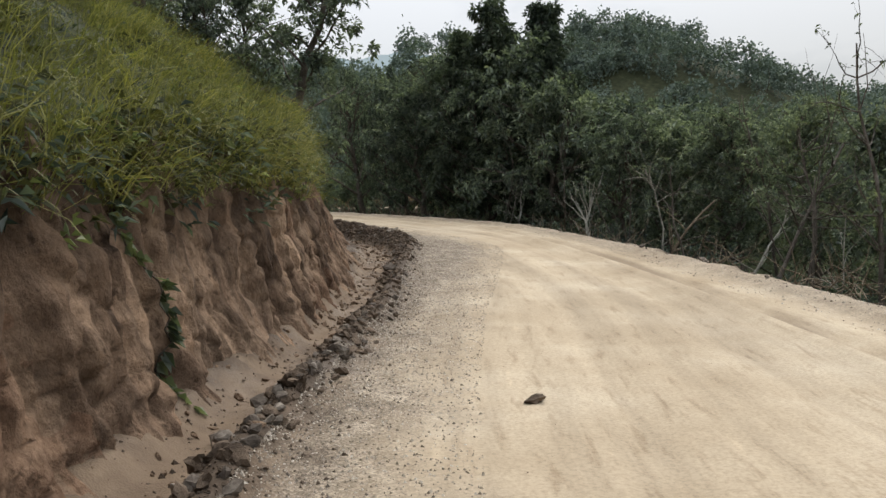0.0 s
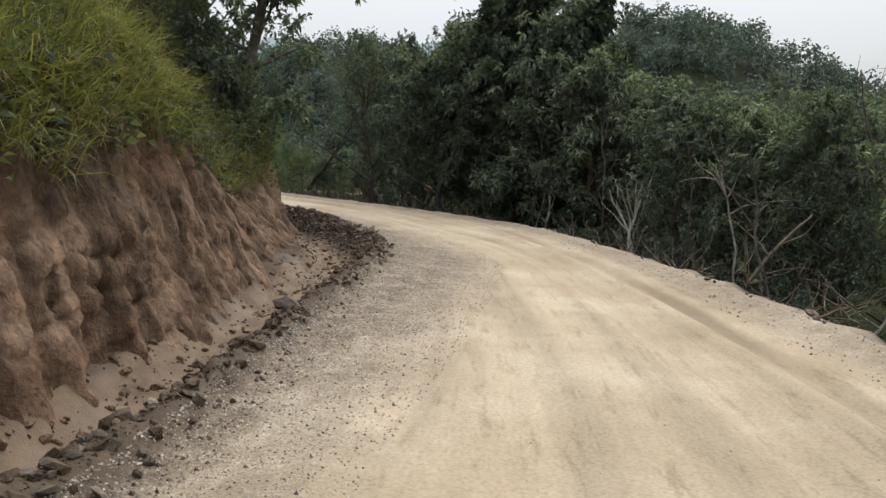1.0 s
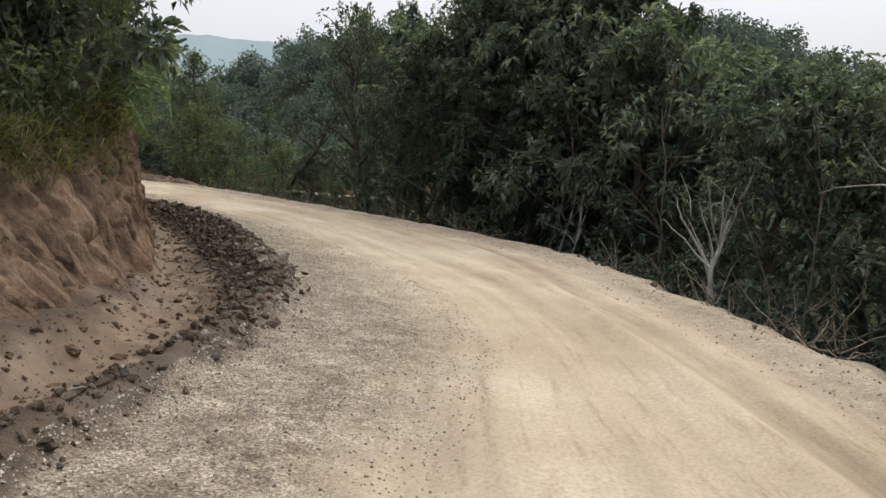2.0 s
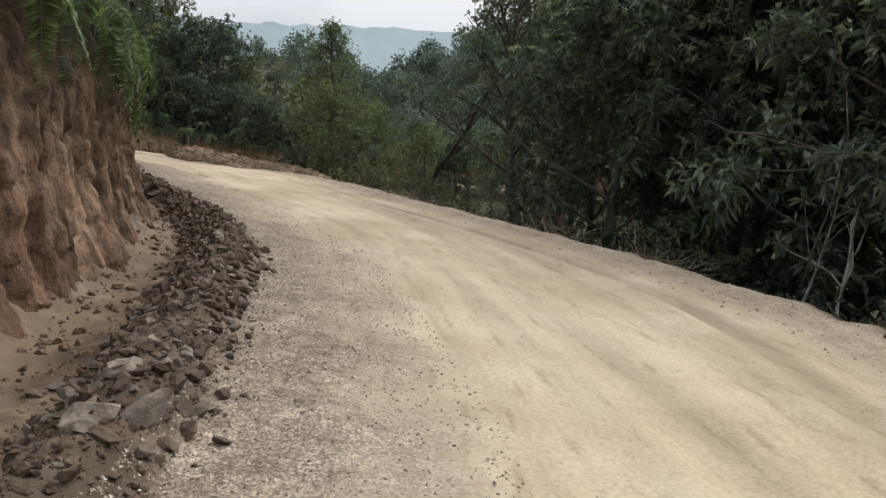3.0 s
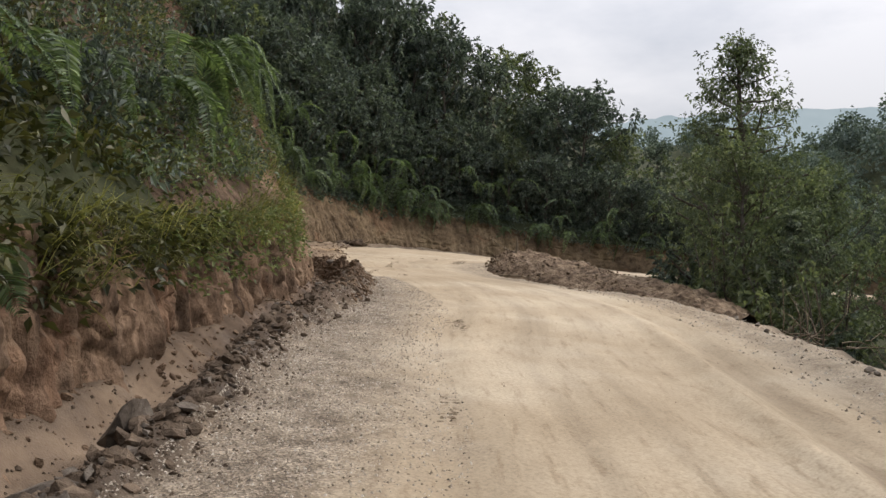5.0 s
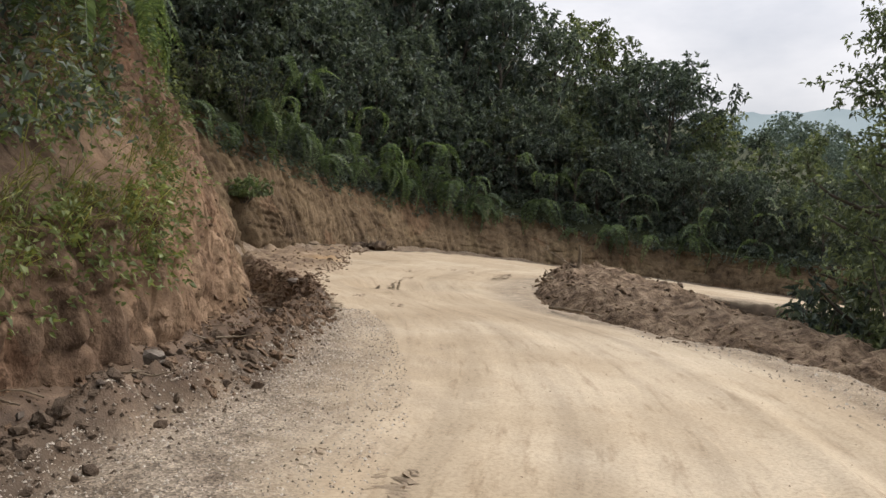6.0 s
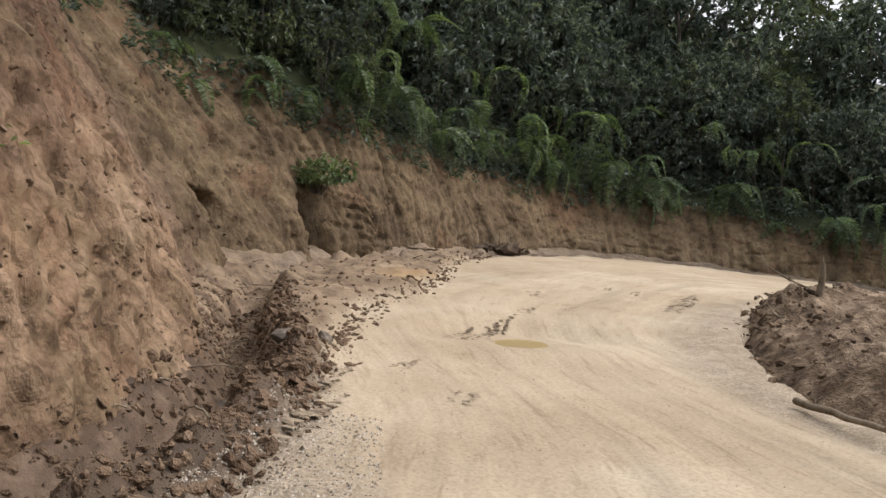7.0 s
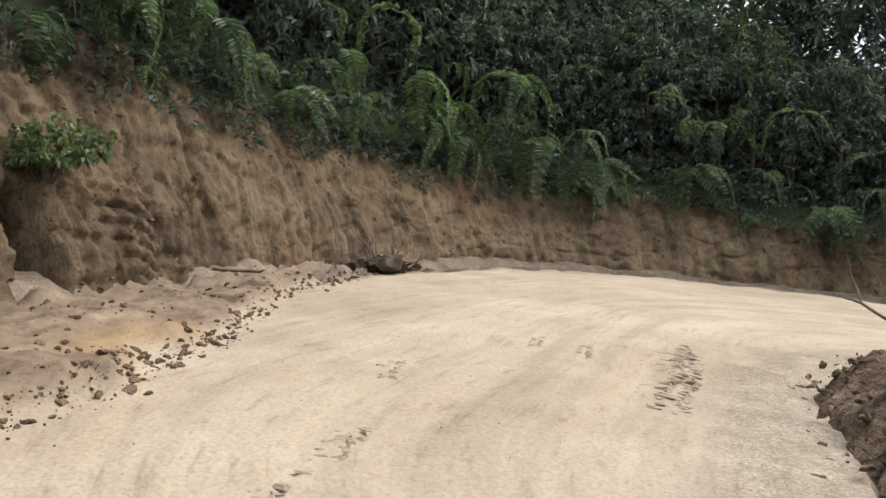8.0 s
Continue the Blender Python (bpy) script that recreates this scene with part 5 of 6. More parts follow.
def small_leaf_cover(name, label, u0, u1, count, lo, mat, seed, leaf=(0.09, 0.055)):
    """Broad-leaved weeds clinging to the face and the slope just above it."""
    rng = np.random.default_rng(seed)
    B, W = [], []
    for _ in range(count):
        u = u0 + (u1 - u0) * rng.random()
        o_ = -bank_frame(np.array(u))[1]
        if rng.random() < 0.6:
            p, _w = lip_point(u, lo + (1 - lo) * rng.random() ** 0.55)
        else:
            p = bank_top(np.array(u), np.array(1.6 * rng.random()))
        m_ = 9
        B.append(p + np.array([o_[0], o_[1], 0.2]) * 0.12 * rng.random((m_, 1)) + rng.normal(size=(m_, 3)) * 0.07)
        W.append(np.repeat(np.array([[o_[0], o_[1], 0.1]]), m_, 0) + rng.normal(size=(m_, 3)) * 0.6)
    B, W = np.concatenate(B), np.concatenate(W)
    sc = 0.5 + 0.8 * rng.random(len(B))
    v, f = leaves(B, W, leaf[0] * sc, leaf[1] * sc, rng)
    thing(name, label, "weeds", "", "stuff", fast_mesh(name, v, f, mat))


small_leaf_cover("weeds", "broad-leaved weeds and creepers on the bank's upper face", 0.3, 5.6, 760, 0.72, LEAF_OLIVE, 41)
small_leaf_cover("weeds", "large pale-green weed leaves among the grass", 0.4, 3.6, 110, 0.62, LEAF_BRIGHT, 47, (0.09, 0.065))
small_leaf_cover("weeds", "dark tangled stems and leaves under the grass", 0.3, 4.6, 420, 0.66, LEAF_WOOD, 48, (0.12, 0.04))
small_leaf_cover("weeds", "leafy creepers hanging over the cut earth", 7.0, 9.2, 520, 0.66, LEAF_OLIVE, 42)
small_leaf_cover("weeds", "yellow-green leafy weeds covering the top of the cut", 8.8, 10.7, 760, 0.5, LEAF_BRIGHT, 44, (0.062, 0.036))
small_leaf_cover("weeds", "small dark weeds on the far bank's lip", 14.1, 20.5, 700, 0.92, LEAF_WOOD, 43)


small_leaf_cover("creepers", "dark creepers and twigs trailing over the lip of the scar", 12.4, 16.5, 620, 0.70, LEAF_WOOD, 49, (0.15, 0.05))


def ground_cover(name, label, u0, u1, count, out_max, mat, seed, leaf=(0.17, 0.09)):
    """Low leaves that hide the soil of the planted slope."""
    rng = np.random.default_rng(seed)
    u = u0 + (u1 - u0) * rng.random(count)
    p = bank_top(u, 0.25 + out_max * rng.random(count) ** 1.1)
    m_ = 7
    B = np.repeat(p, m_, 0) + rng.normal(size=(count * m_, 3)) * np.array([0.16, 0.16, 0.05]) + np.array([0, 0, 0.12])
    W = rng.normal(size=(count * m_, 3)) + np.array([0, 0, 0.5])
    sc = 0.6 + 0.8 * rng.random(len(B))
    v, f = leaves(B, W, leaf[0] * sc, leaf[1] * sc, rng)
    thing(name, label, "weeds", "", "stuff", fast_mesh(name, v, f, mat))


ground_cover("undergrowth", "low dark undergrowth on the slope above the far cut", 14.1, 20.8, 2000, 3.2, LEAF_WOOD, 45)
ground_cover("undergrowth", "low green undergrowth on the slope above the cut", 4.6, 8.9, 2600, 3.0, LEAF_OLIVE, 46, (0.12, 0.06))
ground_cover("undergrowth", "small-leaved weeds scattered over bare earth above the cut", 8.6, 10.5, 1500, 2.6, LEAF_BRIGHT, 50, (0.06, 0.036))
ground_cover("undergrowth", "dark leaf litter and low shoots on the bare slope", 8.6, 11.5, 2600, 3.4, LEAF_WOOD, 51, (0.10, 0.045))


def make_vine(u, seed):
    """A creeper trailing straight down the cut face."""
    rng = np.random.default_rng(seed)
    i_ = int(np.argmin(np.abs(BANK_U - u)))
    pts, w_ = [], -bank_frame(np.array(u))[1]
    for k, sh in enumerate(np.linspace(1.0, 0.17, 26)):
        p = BANK_V[min(i_ + int(2 * math.sin(k * 0.5)), len(BANK_U) - 1), int(round(sh * 79))].copy()
        p[:2] += w_ * 0.05
        pts.append(p)
    pts = np.array(pts)
    root = thing("creeper", "leafy creeper trailing down the bare earth bank", "creeper")
    tv, tf = tube(pts, np.full(len(pts), 0.007), 4)
    part("stem", fast_mesh("stem", tv, tf, BARK, True), root)
    n = 90
    at = rng.random(n) ** 1.0
    base = np.stack([np.interp(at, np.linspace(0, 1, len(pts)), pts[:, c]) for c in range(3)], 1)
    way = np.array([[w_[0], w_[1], -0.5]]) + rng.normal(size=(n, 3)) * 0.55
    lv, lf = leaves(base, way, 0.08 + 0.06 * rng.random(n), 0.06 + 0.04 * rng.random(n), rng)
    part("foliage", fast_mesh("foliage", lv, lf, LEAF_MID), root)


make_vine(2.12, 3)


# ---------------------------------------------------------------- rubble, gravel, mud
def road_at(u, d):
    """A place on the built road surface, d metres from the bank's foot."""
    us, ds, P = ROAD_P
    q_ = min(max(u / LAST_U * (len(us) - 1), 0), len(us) - 1.001)
    found = []
    for i_ in (int(q_), int(q_) + 1):
        k = min(max(int(np.searchsorted(ds[i_], d)), 1), ds.shape[1] - 1)
        f = min(1, (d - ds[i_, k - 1]) / max(1e-6, ds[i_, k] - ds[i_, k - 1]))
        found.append(P[i_, k - 1] * (1 - f) + P[i_, k] * f)
    return found[0] * (1 - q_ % 1) + found[1] * (q_ % 1)


ROAD_FLAT = ROAD_P[2].reshape(-1, 3)


def ground_on_road(x, y):
    """Height of the built road under a point: a plane through the points round it."""
    d_ = (ROAD_FLAT[:, 0] - x) ** 2 + (ROAD_FLAT[:, 1] - y) ** 2
    near = np.argpartition(d_, 9)[:9]
    a_ = np.stack([ROAD_FLAT[near, 0] - x, ROAD_FLAT[near, 1] - y, np.ones(9)], 1)
    return float(np.linalg.lstsq(a_, ROAD_FLAT[near, 2], rcond=None)[0][2])


def stone_mesh(name, seed, mat, flat=0.7, rough=0.28, fine=2, facets=8):
    bm = bmesh.new()
    bmesh.ops.create_icosphere(bm, subdivisions=fine, radius=0.56)
    rng = np.random.default_rng(seed)
    planes = [(Vector(unit(rng.normal(size=3))), 0.20 + 0.18 * rng.random()) for _ in range(facets)]
    off = rng.random(3) * 50
    for v in bm.verts:
        c = v.co.copy()
        for nrm, dist in planes:
            over = c.dot(nrm) - dist
            if over > 0:
                c -= nrm * over
        c *= 1 + rough * (0.5 * noise.noise(Vector(off) + c * 3.2) + 0.35 * noise.noise(Vector(off) + c * 8.0))
        v.co = Vector((c.x * (1.0 + 0.25 * math.sin(seed)), c.y, c.z * flat))
    me = bpy.data.meshes.new(name)
    bm.to_mesh(me)
    bm.free()
    me.materials.append(mat)
    return me


STONES = [stone_mesh("stone", 300 + k, STONE, 0.55 + 0.3 * (k % 3) / 2) for k in range(7)]
CLODS = [stone_mesh("clod", 320 + k, CLOD, 0.7, 0.95, 2, 3) for k in range(6)]
CHIPS = [stone_mesh("chip", 340 + k, STONE, 0.6, 0.3, 1) for k in range(5)]
CRUMBS = [stone_mesh("crumb", 350 + k, CLOD, 0.7, 0.9, 1, 4) for k in range(5)]
rngs = np.random.default_rng(9)


def drop_stone(mesh, p, size, label, name="stone", sink=0.22, group="loose stones beside the ditch"):
    ob = thing(name, label, name, group, "", mesh)
    ob.matrix_basis = Matrix.LocRotScale((p[0], p[1], p[2] + size * sink), Euler((0.35 * rngs.normal(), 0.35 * rngs.normal(), rngs.random() * 6.28)), (size * (0.8 + 0.5 * rngs.random()), size, size * (0.75 + 0.4 * rngs.random())))
    return ob


MESH_ARRAYS = {}


def arrays_of(me):
    if me.name not in MESH_ARRAYS:
        v = np.array([x.co for x in me.vertices])
        f = np.array([p.vertices[:] for p in me.polygons])
        MESH_ARRAYS[me.name] = (v, f)
    return MESH_ARRAYS[me.name]


# the line of stones and clods on the ridge between ditch and gravel: u, how many, largest, share of stones
RUBBLE = ((1.2, 150, 0.14, 0.6), (1.7, 220, 0.16, 0.6), (2.2, 220, 0.16, 0.6), (2.7, 190, 0.14, 0.5), (3.2, 170, 0.13, 0.45), (3.8, 170, 0.12, 0.4),
          (4.4, 260, 0.12, 0.4), (4.9, 480, 0.13, 0.4), (5.4, 700, 0.145, 0.4), (5.9, 740, 0.145, 0.4), (6.4, 640, 0.14, 0.4), (6.9, 380, 0.15, 0.45),
          (7.4, 280, 0.16, 0.45), (7.9, 280, 0.16, 0.4), (8.4, 260, 0.15, 0.35), (8.9, 260, 0.14, 0.25), (9.4, 320, 0.13, 0.15), (9.9, 320, 0.13, 0.1),
          (10.4, 320, 0.12, 0.05), (10.9, 300, 0.12, 0.05), (11.4, 220, 0.11, 0.05), (11.9, 140, 0.11, 0.05))
rest = {True: [], False: [], None: []}
named = {True: 0, False: 0}
for u, n_, big, share in RUBBLE:
    for k in range(int(5.5 * n_)):
        u_ = u + 0.5 * rngs.random()
        s_ = float(np.interp(u_, U_FINE, S_FINE))
        p_ = road_at(u_, np.interp(s_, RIDGE[:, 0], RIDGE[:, 1]) + np.interp(s_, RIDGE[:, 0], RIDGE[:, 2]) * (rngs.random() + rngs.random() + rngs.random() - 1.5) * 0.95)
        s_ = big * (0.10 + 0.75 * rngs.random() ** 10.0)
        is_stone = rngs.random() < share * (0.75 if s_ > 0.07 else 0.5)
        if s_ > 0.05 and (named[is_stone] < 230) and k % 3 == 0:
            named[is_stone] += 1
            if is_stone:
                drop_stone(STONES[rngs.integers(0, 7)], p_, s_, "mud-smeared angular grey stone beside the ditch")
            else:
                drop_stone(CLODS[rngs.integers(0, 6)], p_, s_, "dark wet clod of earth beside the ditch", "clod", 0.15, "clods of earth beside the ditch")
        else:
            v, f = arrays_of((CHIPS if is_stone else CRUMBS)[rngs.integers(0, 5)])
            m_ = np.array(Euler((0.4 * rngs.normal(), 0.4 * rngs.normal(), rngs.random() * 6.28)).to_matrix())
            rest[is_stone if u < 9.9 else None].append(((v * s_ * (0.8 + 0.4 * rngs.random(3))) @ m_.T + p_ + [0, 0, 0.15 * s_], f))
for is_stone, name, label in ((True, "rubble", "small angular stones lying along the ditch"), (False, "crumbled_earth", "crumbled dark earth lying along the ditch"), (None, "crumbled_earth", "broken brown soil fallen at the foot of the slide")):
    v, f = join_arrays(rest[is_stone])
    thing(name, label, "rubble", "", "stuff", fast_mesh(name, v, f, STONE if is_stone else SPOIL if is_stone is None else CLOD))
for x, y, s_ in ((-9.1, 32.85, 0.40), (-8.5, 32.1, 0.30), (-18.68, 41.85, 0.30), (-18.95, 41.62, 0.22), (-18.9, 42.2, 0.20), (-20.2, 42.3, 0.18), (-17.2, 41.0, 0.2), (-1.64, 22.5, 0.24), (-13.84, 37.9, 0.34), (-1.6, 22.47, 0.2), (-1.31, 22.16, 0.3), (-1.41, 22.01, 0.26), (-2.74, 24.83, 0.2), (-1.41, 22.48, 0.17), (-8.92, 31.96, 0.2), (-6.38, 29.18, 0.2),
                (-1.32, 6.91, 0.2), (-1.34, 6.38, 0.24), (-1.01, 7.43, 0.2), (-1.03, 8.45, 0.2), (-1.46, 5.77, 0.2), (-0.86, 13.83, 0.26), (-0.79, 13.11, 0.2)):
    drop_stone(STONES[int(10 * s_) % 7], (x, y, ground_on_road(x, y) - 0.05), s_, "large grey rock half sunk in mud beside the ditch")
# a few stones on the driven part and on the outer rim
drop_stone(CLODS[1], (0.49, 6.02, float(road_height(0.49, 6.02))), 0.13, "lone dark clod of earth on the driven clay", "clod")
for _ in range(46):
    u = 1 + 9.5 * rngs.random()
    wd = float(np.linalg.norm(along_curve(EDGE, u) - along_curve(FOOT, u)))
    drop_stone(STONES[rngs.integers(0, 7)], road_at(u, wd - 0.35 * rngs.random()), 0.06 + 0.14 * rngs.random() ** 2, "pale stone on the road's outer rim", "stone", 0.3, "stones on the outer rim")


def scatter_pebbles(name, label, count, pick, lo, hi, mat, seed):
    rng = np.random.default_rng(seed)
    octa = np.array([(1, 0, -0.5), (-1, 0, -0.5), (0, 1, -0.5), (0, -1, -0.5), (0, 0, 0.9)], float)
    tri = np.array([(0, 2, 4), (2, 1, 4), (1, 3, 4), (3, 0, 4)])
    c = np.array([road_at(*pick(rng)) for _ in range(count)])
    size = lo + (hi - lo) * rng.random(count) ** 1.7
    ang = rng.random(count) * 6.28
    v = octa[None] * (1 + 0.45 * rng.normal(size=(count, 5, 1))).clip(0.4, 1.7) * size[:, None, None] * np.array([1, 1, 0.65])
    ca, sa = np.cos(ang)[:, None], np.sin(ang)[:, None]
    v = np.stack([v[..., 0] * ca - v[..., 1] * sa, v[..., 0] * sa + v[..., 1] * ca, v[..., 2]], -1) + c[:, None] + np.array([0, 0, 1.0]) * size[:, None, None] * 0.25
    f = tri[None] + 5 * np.arange(count)[:, None, None]
    thing(name, label, "gravel", "", "stuff", fast_mesh(name, v.reshape(-1, 3), f.reshape(-1, 3), mat))


def on_shoulder(r, u0=0.8, u1=11.0):
    u = u0 + (u1 - u0) * r.random() ** 1.1
    s_ = float(np.interp(u, U_FINE, S_FINE))
    lo = float(np.interp(s_, RIDGE[:, 0], RIDGE[:, 1] + 0.6 * RIDGE[:, 2]))
    return u, lo + max(0.3, float(np.interp(s_, *zip(*SHOULDER))) - lo + 0.45) * r.random() ** 1.9


scatter_pebbles("gravel", "crushed pale gravel on the road's shoulder", 80000, on_shoulder, 0.003, 0.012, PEBBLE, 51)
scatter_pebbles("gravel", "coarse pale and grey gravel round the bend", 5000, lambda r: on_shoulder(r, 1.2, 10.8), 0.004, 0.015, STONE, 54)
scatter_pebbles("gravel", "loose grit strewn over the driven clay", 2600, lambda r: (0.8 + 17 * r.random(), 1.2 + 6.0 * r.random()), 0.002, 0.007, SPOIL, 52)
scatter_pebbles("gravel", "small dark crumbs of earth by the ditch", 9000, lambda r: (1.0 + 11.6 * r.random(), -0.2 + 1.5 * r.random()), 0.004, 0.022, CLOD, 53)


def on_rim(r):
    u = 0.9 + 10.4 * r.random()
    return u, float(np.linalg.norm(along_curve(EDGE, u) - along_curve(FOOT, u))) - 1.1 * r.random() ** 1.6


scatter_pebbles("gravel", "grit and small stones along the road's outer rim", 6000, on_rim, 0.003, 0.022, PEBBLE, 55)


def make_wet(name, dark, light, rough):
    m, n, l, bsdf = material(name, rough)
    p = position(n)
    l.new(ramp_node(n, l, noise_node(n, l, p, 2.2, 4), [(0.3, dark), (0.7, light)]), bsdf.inputs["Base Color"])
    bsdf.inputs["Specular IOR Level"].default_value = 0.5
    bump_node(n, l, bsdf, noise_node(n, l, p, 6, 3), 0.05, 0.01)
    return m


WATER = make_wet("muddy_water", (0.30, 0.215, 0.085), (0.37, 0.275, 0.12), 0.3)


def puddle(name, label, x, y, rx, ry, turn, mat, seed, lift=0.012, z=None):
    n = 48
    a = np.linspace(0, 2 * np.pi, n, endpoint=False)
    r = 1 + np.array([0.16 * noise.noise((math.cos(t) * 1.3, math.sin(t) * 1.3, seed)) for t in a])
    ct, st = math.cos(turn), math.sin(turn)
    px, py = rx * r * np.cos(a), ry * r * np.sin(a)
    z = float(road_height(x, y)) if z is None else z
    v = np.concatenate([[(x, y, z + lift)], np.stack([x + px * ct - py * st, y + px * st + py * ct, np.full(n, z + lift)], 1)])
    f = np.stack([np.zeros(n, int), 1 + np.arange(n), 1 + (np.arange(n) + 1) % n], 1)
    thing(name, label, "puddle", "", "", fast_mesh(name, v, f, mat))


puddle("puddle", "shallow puddle of yellow-brown muddy water", -18.86, 44.16, 0.64, 0.30, radians(146), WATER, 2.0, -0.045)


def tyre_track(points, width, seed, worn=0.2, high=0.011):
    """Pressed-up lugs of clay left by a tyre, along a bent line, with gaps where they have worn away."""
    rng = np.random.default_rng(seed)
    line = np.array(points, float)
    t = np.linspace(0, 1, 60)
    line = np.stack([np.interp(t, np.linspace(0, 1, len(line)), line[:, c]) for c in (0, 1)], 1)
    for _ in range(12):
        line[1:-1] = 0.25 * line[:-2] + 0.5 * line[1:-1] + 0.25 * line[2:]
    run = np.concatenate([[0], np.cumsum(np.linalg.norm(np.diff(line, axis=0), axis=1))])
    lump = np.array([(-1, -1, 0), (1, -1, 0), (1, 1, 0), (-1, 1, 0), (-0.6, -0.4, 1), (0.5, -0.5, 0.9), (0.55, 0.4, 1), (-0.5, 0.5, 0.8)], float)
    quad = np.array([(0, 1, 5, 4), (1, 2, 6, 5), (2, 3, 7, 6), (3, 0, 4, 7), (4, 5, 6, 7)])
    V, F = [], []
    at = 0.0
    while at < run[-1]:
        c = np.array([np.interp(at, run, line[:, 0]), np.interp(at, run, line[:, 1])])
        ahead = np.array([np.interp(at + 0.05, run, line[:, 0]), np.interp(at + 0.05, run, line[:, 1])])
        way = unit(ahead - c + 1e-9)
        z = ground_on_road(c[0], c[1])
        end = min(1.0, 4 * min(at, run[-1] - at) / run[-1] + 0.15)
        for half in (-1, 1):
            if rng.random() < worn + (1 - end) * 0.6:
                continue
            ang = math.atan2(way[1], way[0]) + half * 0.9 + 0.4 * rng.normal()
            ca, sa = math.cos(ang), math.sin(ang)
            mid = c + half * np.array([-way[1], way[0]]) * width * (0.25 + 0.06 * rng.normal())
            size = np.array([width * 0.24 * (0.6 + 0.6 * rng.random()), 0.016 + 0.012 * rng.random(), high * end * (0.5 + 0.9 * rng.random())])
            v = lump * size * (1 + 0.25 * rng.normal(size=(8, 1)))
            v = np.stack([v[:, 0] * ca - v[:, 1] * sa + mid[0], v[:, 0] * sa + v[:, 1] * ca + mid[1], v[:, 2] + z - 0.006], 1)
            F.append(quad + 8 * len(V))
            V.append(v)
        at += 0.034 + 0.02 * rng.random()
    thing("tyre_track", "worn tyre print of raised lugs in the damp clay", "tyre track", "tyre prints in the clay", "stuff", fast_mesh("tyre_track", np.concatenate(V), np.concatenate(F), TRACK))


TRACK = make_plain("churned_damp_clay", [(0.3, (0.20, 0.155, 0.108)), (0.5, (0.32, 0.255, 0.182)), (0.72, (0.42, 0.35, 0.26))], 3.0, 0.9, 0.5, 0.02, 35.0)
for k, (line_, width_) in enumerate(((((-19.9, 44.2), (-19.15, 43.45)), 0.15), (((-19.95, 44.5), (-18.9, 43.5)), 0.16), (((-21.8, 49.3), (-20.9, 48.2), (-20.25, 47.15)), 0.30), (((-21.65, 49.2), (-20.75, 48.2), (-20.12, 47.25)), 0.26),
                                     (((-21.95, 48.4), (-21.5, 47.9)), 0.14), (((-22.35, 48.2), (-21.95, 47.8)), 0.12), (((-17.6, 41.85), (-16.5, 40.95)), 0.24), (((-18.2, 42.1), (-17.5, 41.6)), 0.2),
                                     (((-18.3, 42.75), (-17.9, 42.35)), 0.16), (((-17.35, 42.7), (-16.95, 42.3)), 0.2), (((-20.6, 45.5), (-20.1, 45.0)), 0.2), (((-11.9, 38.5), (-11.2, 37.7)), 0.26), (((-11.5, 38.2), (-10.9, 37.5)), 0.22), (((-12.3, 38.2), (-11.9, 37.7)), 0.2), (((-8.9, 35.3), (-8.2, 34.5)), 0.16), (((-20.0, 44.6), (-19.2, 43.9)), 0.18), (((-20.15, 44.9), (-19.6, 44.35)), 0.18), (((-21.9, 46.5), (-21.3, 46.0)), 0.16))):
    tyre_track(line_, width_, 500 + k)


# ---------------------------------------------------------------- the heap of dug soil and what lies about
def build_spoil_heap():
    us = np.linspace(10.3, 17.4, 190)
    e, f = along_curve(EDGE, us), along_curve(FOOT, us)
    inward = unit(e - f)
    # bend the heap's own line into the island, smoothed so that it does not fold
    wide = np.clip((us - 10.5) / 0.9, 0, 1)[:, None]
    line = e + inward * (0.30 + 0.65 * wide)
    for _ in range(60):
        line[1:-1] = 0.25 * line[:-2] + 0.5 * line[1:-1] + 0.25 * line[2:]
    tang = unit(np.gradient(line, axis=0))
    nrm = np.stack([tang[:, 1], -tang[:, 0]], 1)
    k = np.linspace(-1, 1, 41)
    half = 0.95
    tall = np.interp(us, [10.3, 10.9, 11.8, 12.8, 14.2, 15.0, 16.4, 17.4], [0.0, 0.12, 0.26, 0.36, 0.44, 0.46, 0.30, 0.0])
    p = line[:, None] + nrm[:, None] * (np.where(k < 0, k * (0.35 + (half - 0.35) * wide), k * (0.7 + 2.6 * wide)))[:, :, None]
    z = road_height(p[..., 0], p[..., 1]) - 0.10 + (tall[:, None] + 0.10) * (1 - np.abs(k[None]) ** 1.7) - 0.12 * np.abs(k[None]) ** 4 - 1.1 * (1 - wide) * np.clip(k[None], 0, 1) ** 2
    lumps = np.array([noise.fractal((x * 1.6, y * 1.6, 3.0), 0.9, 2.1, 5) * 0.17 + noise.fractal((x * 6, y * 6, 8.0), 0.9, 2.0, 3) * 0.08 for x, y in p.reshape(-1, 2)]).reshape(z.shape)
    z += lumps * (1 - k[None] ** 4)
    v = np.concatenate([p, z[..., None]], -1)
    thing("soil_ridge", "low ridge of dark dug soil inside the hairpin", "soil heap", "", "", fast_mesh("soil_ridge", v.reshape(-1, 3), grid_faces(len(us), len(k)), HEAP_SOIL, True))
    return v


HEAP = build_spoil_heap()
for _ in range(70):
    p_ = HEAP[rngs.integers(36, 182), rngs.integers(3, 34)]
    drop_stone(CLODS[rngs.integers(0, 6)], p_, 0.05 + 0.13 * rngs.random() ** 2, "brown clod on the heap of dug soil", "clod", 0.15, "clods on the soil heap")


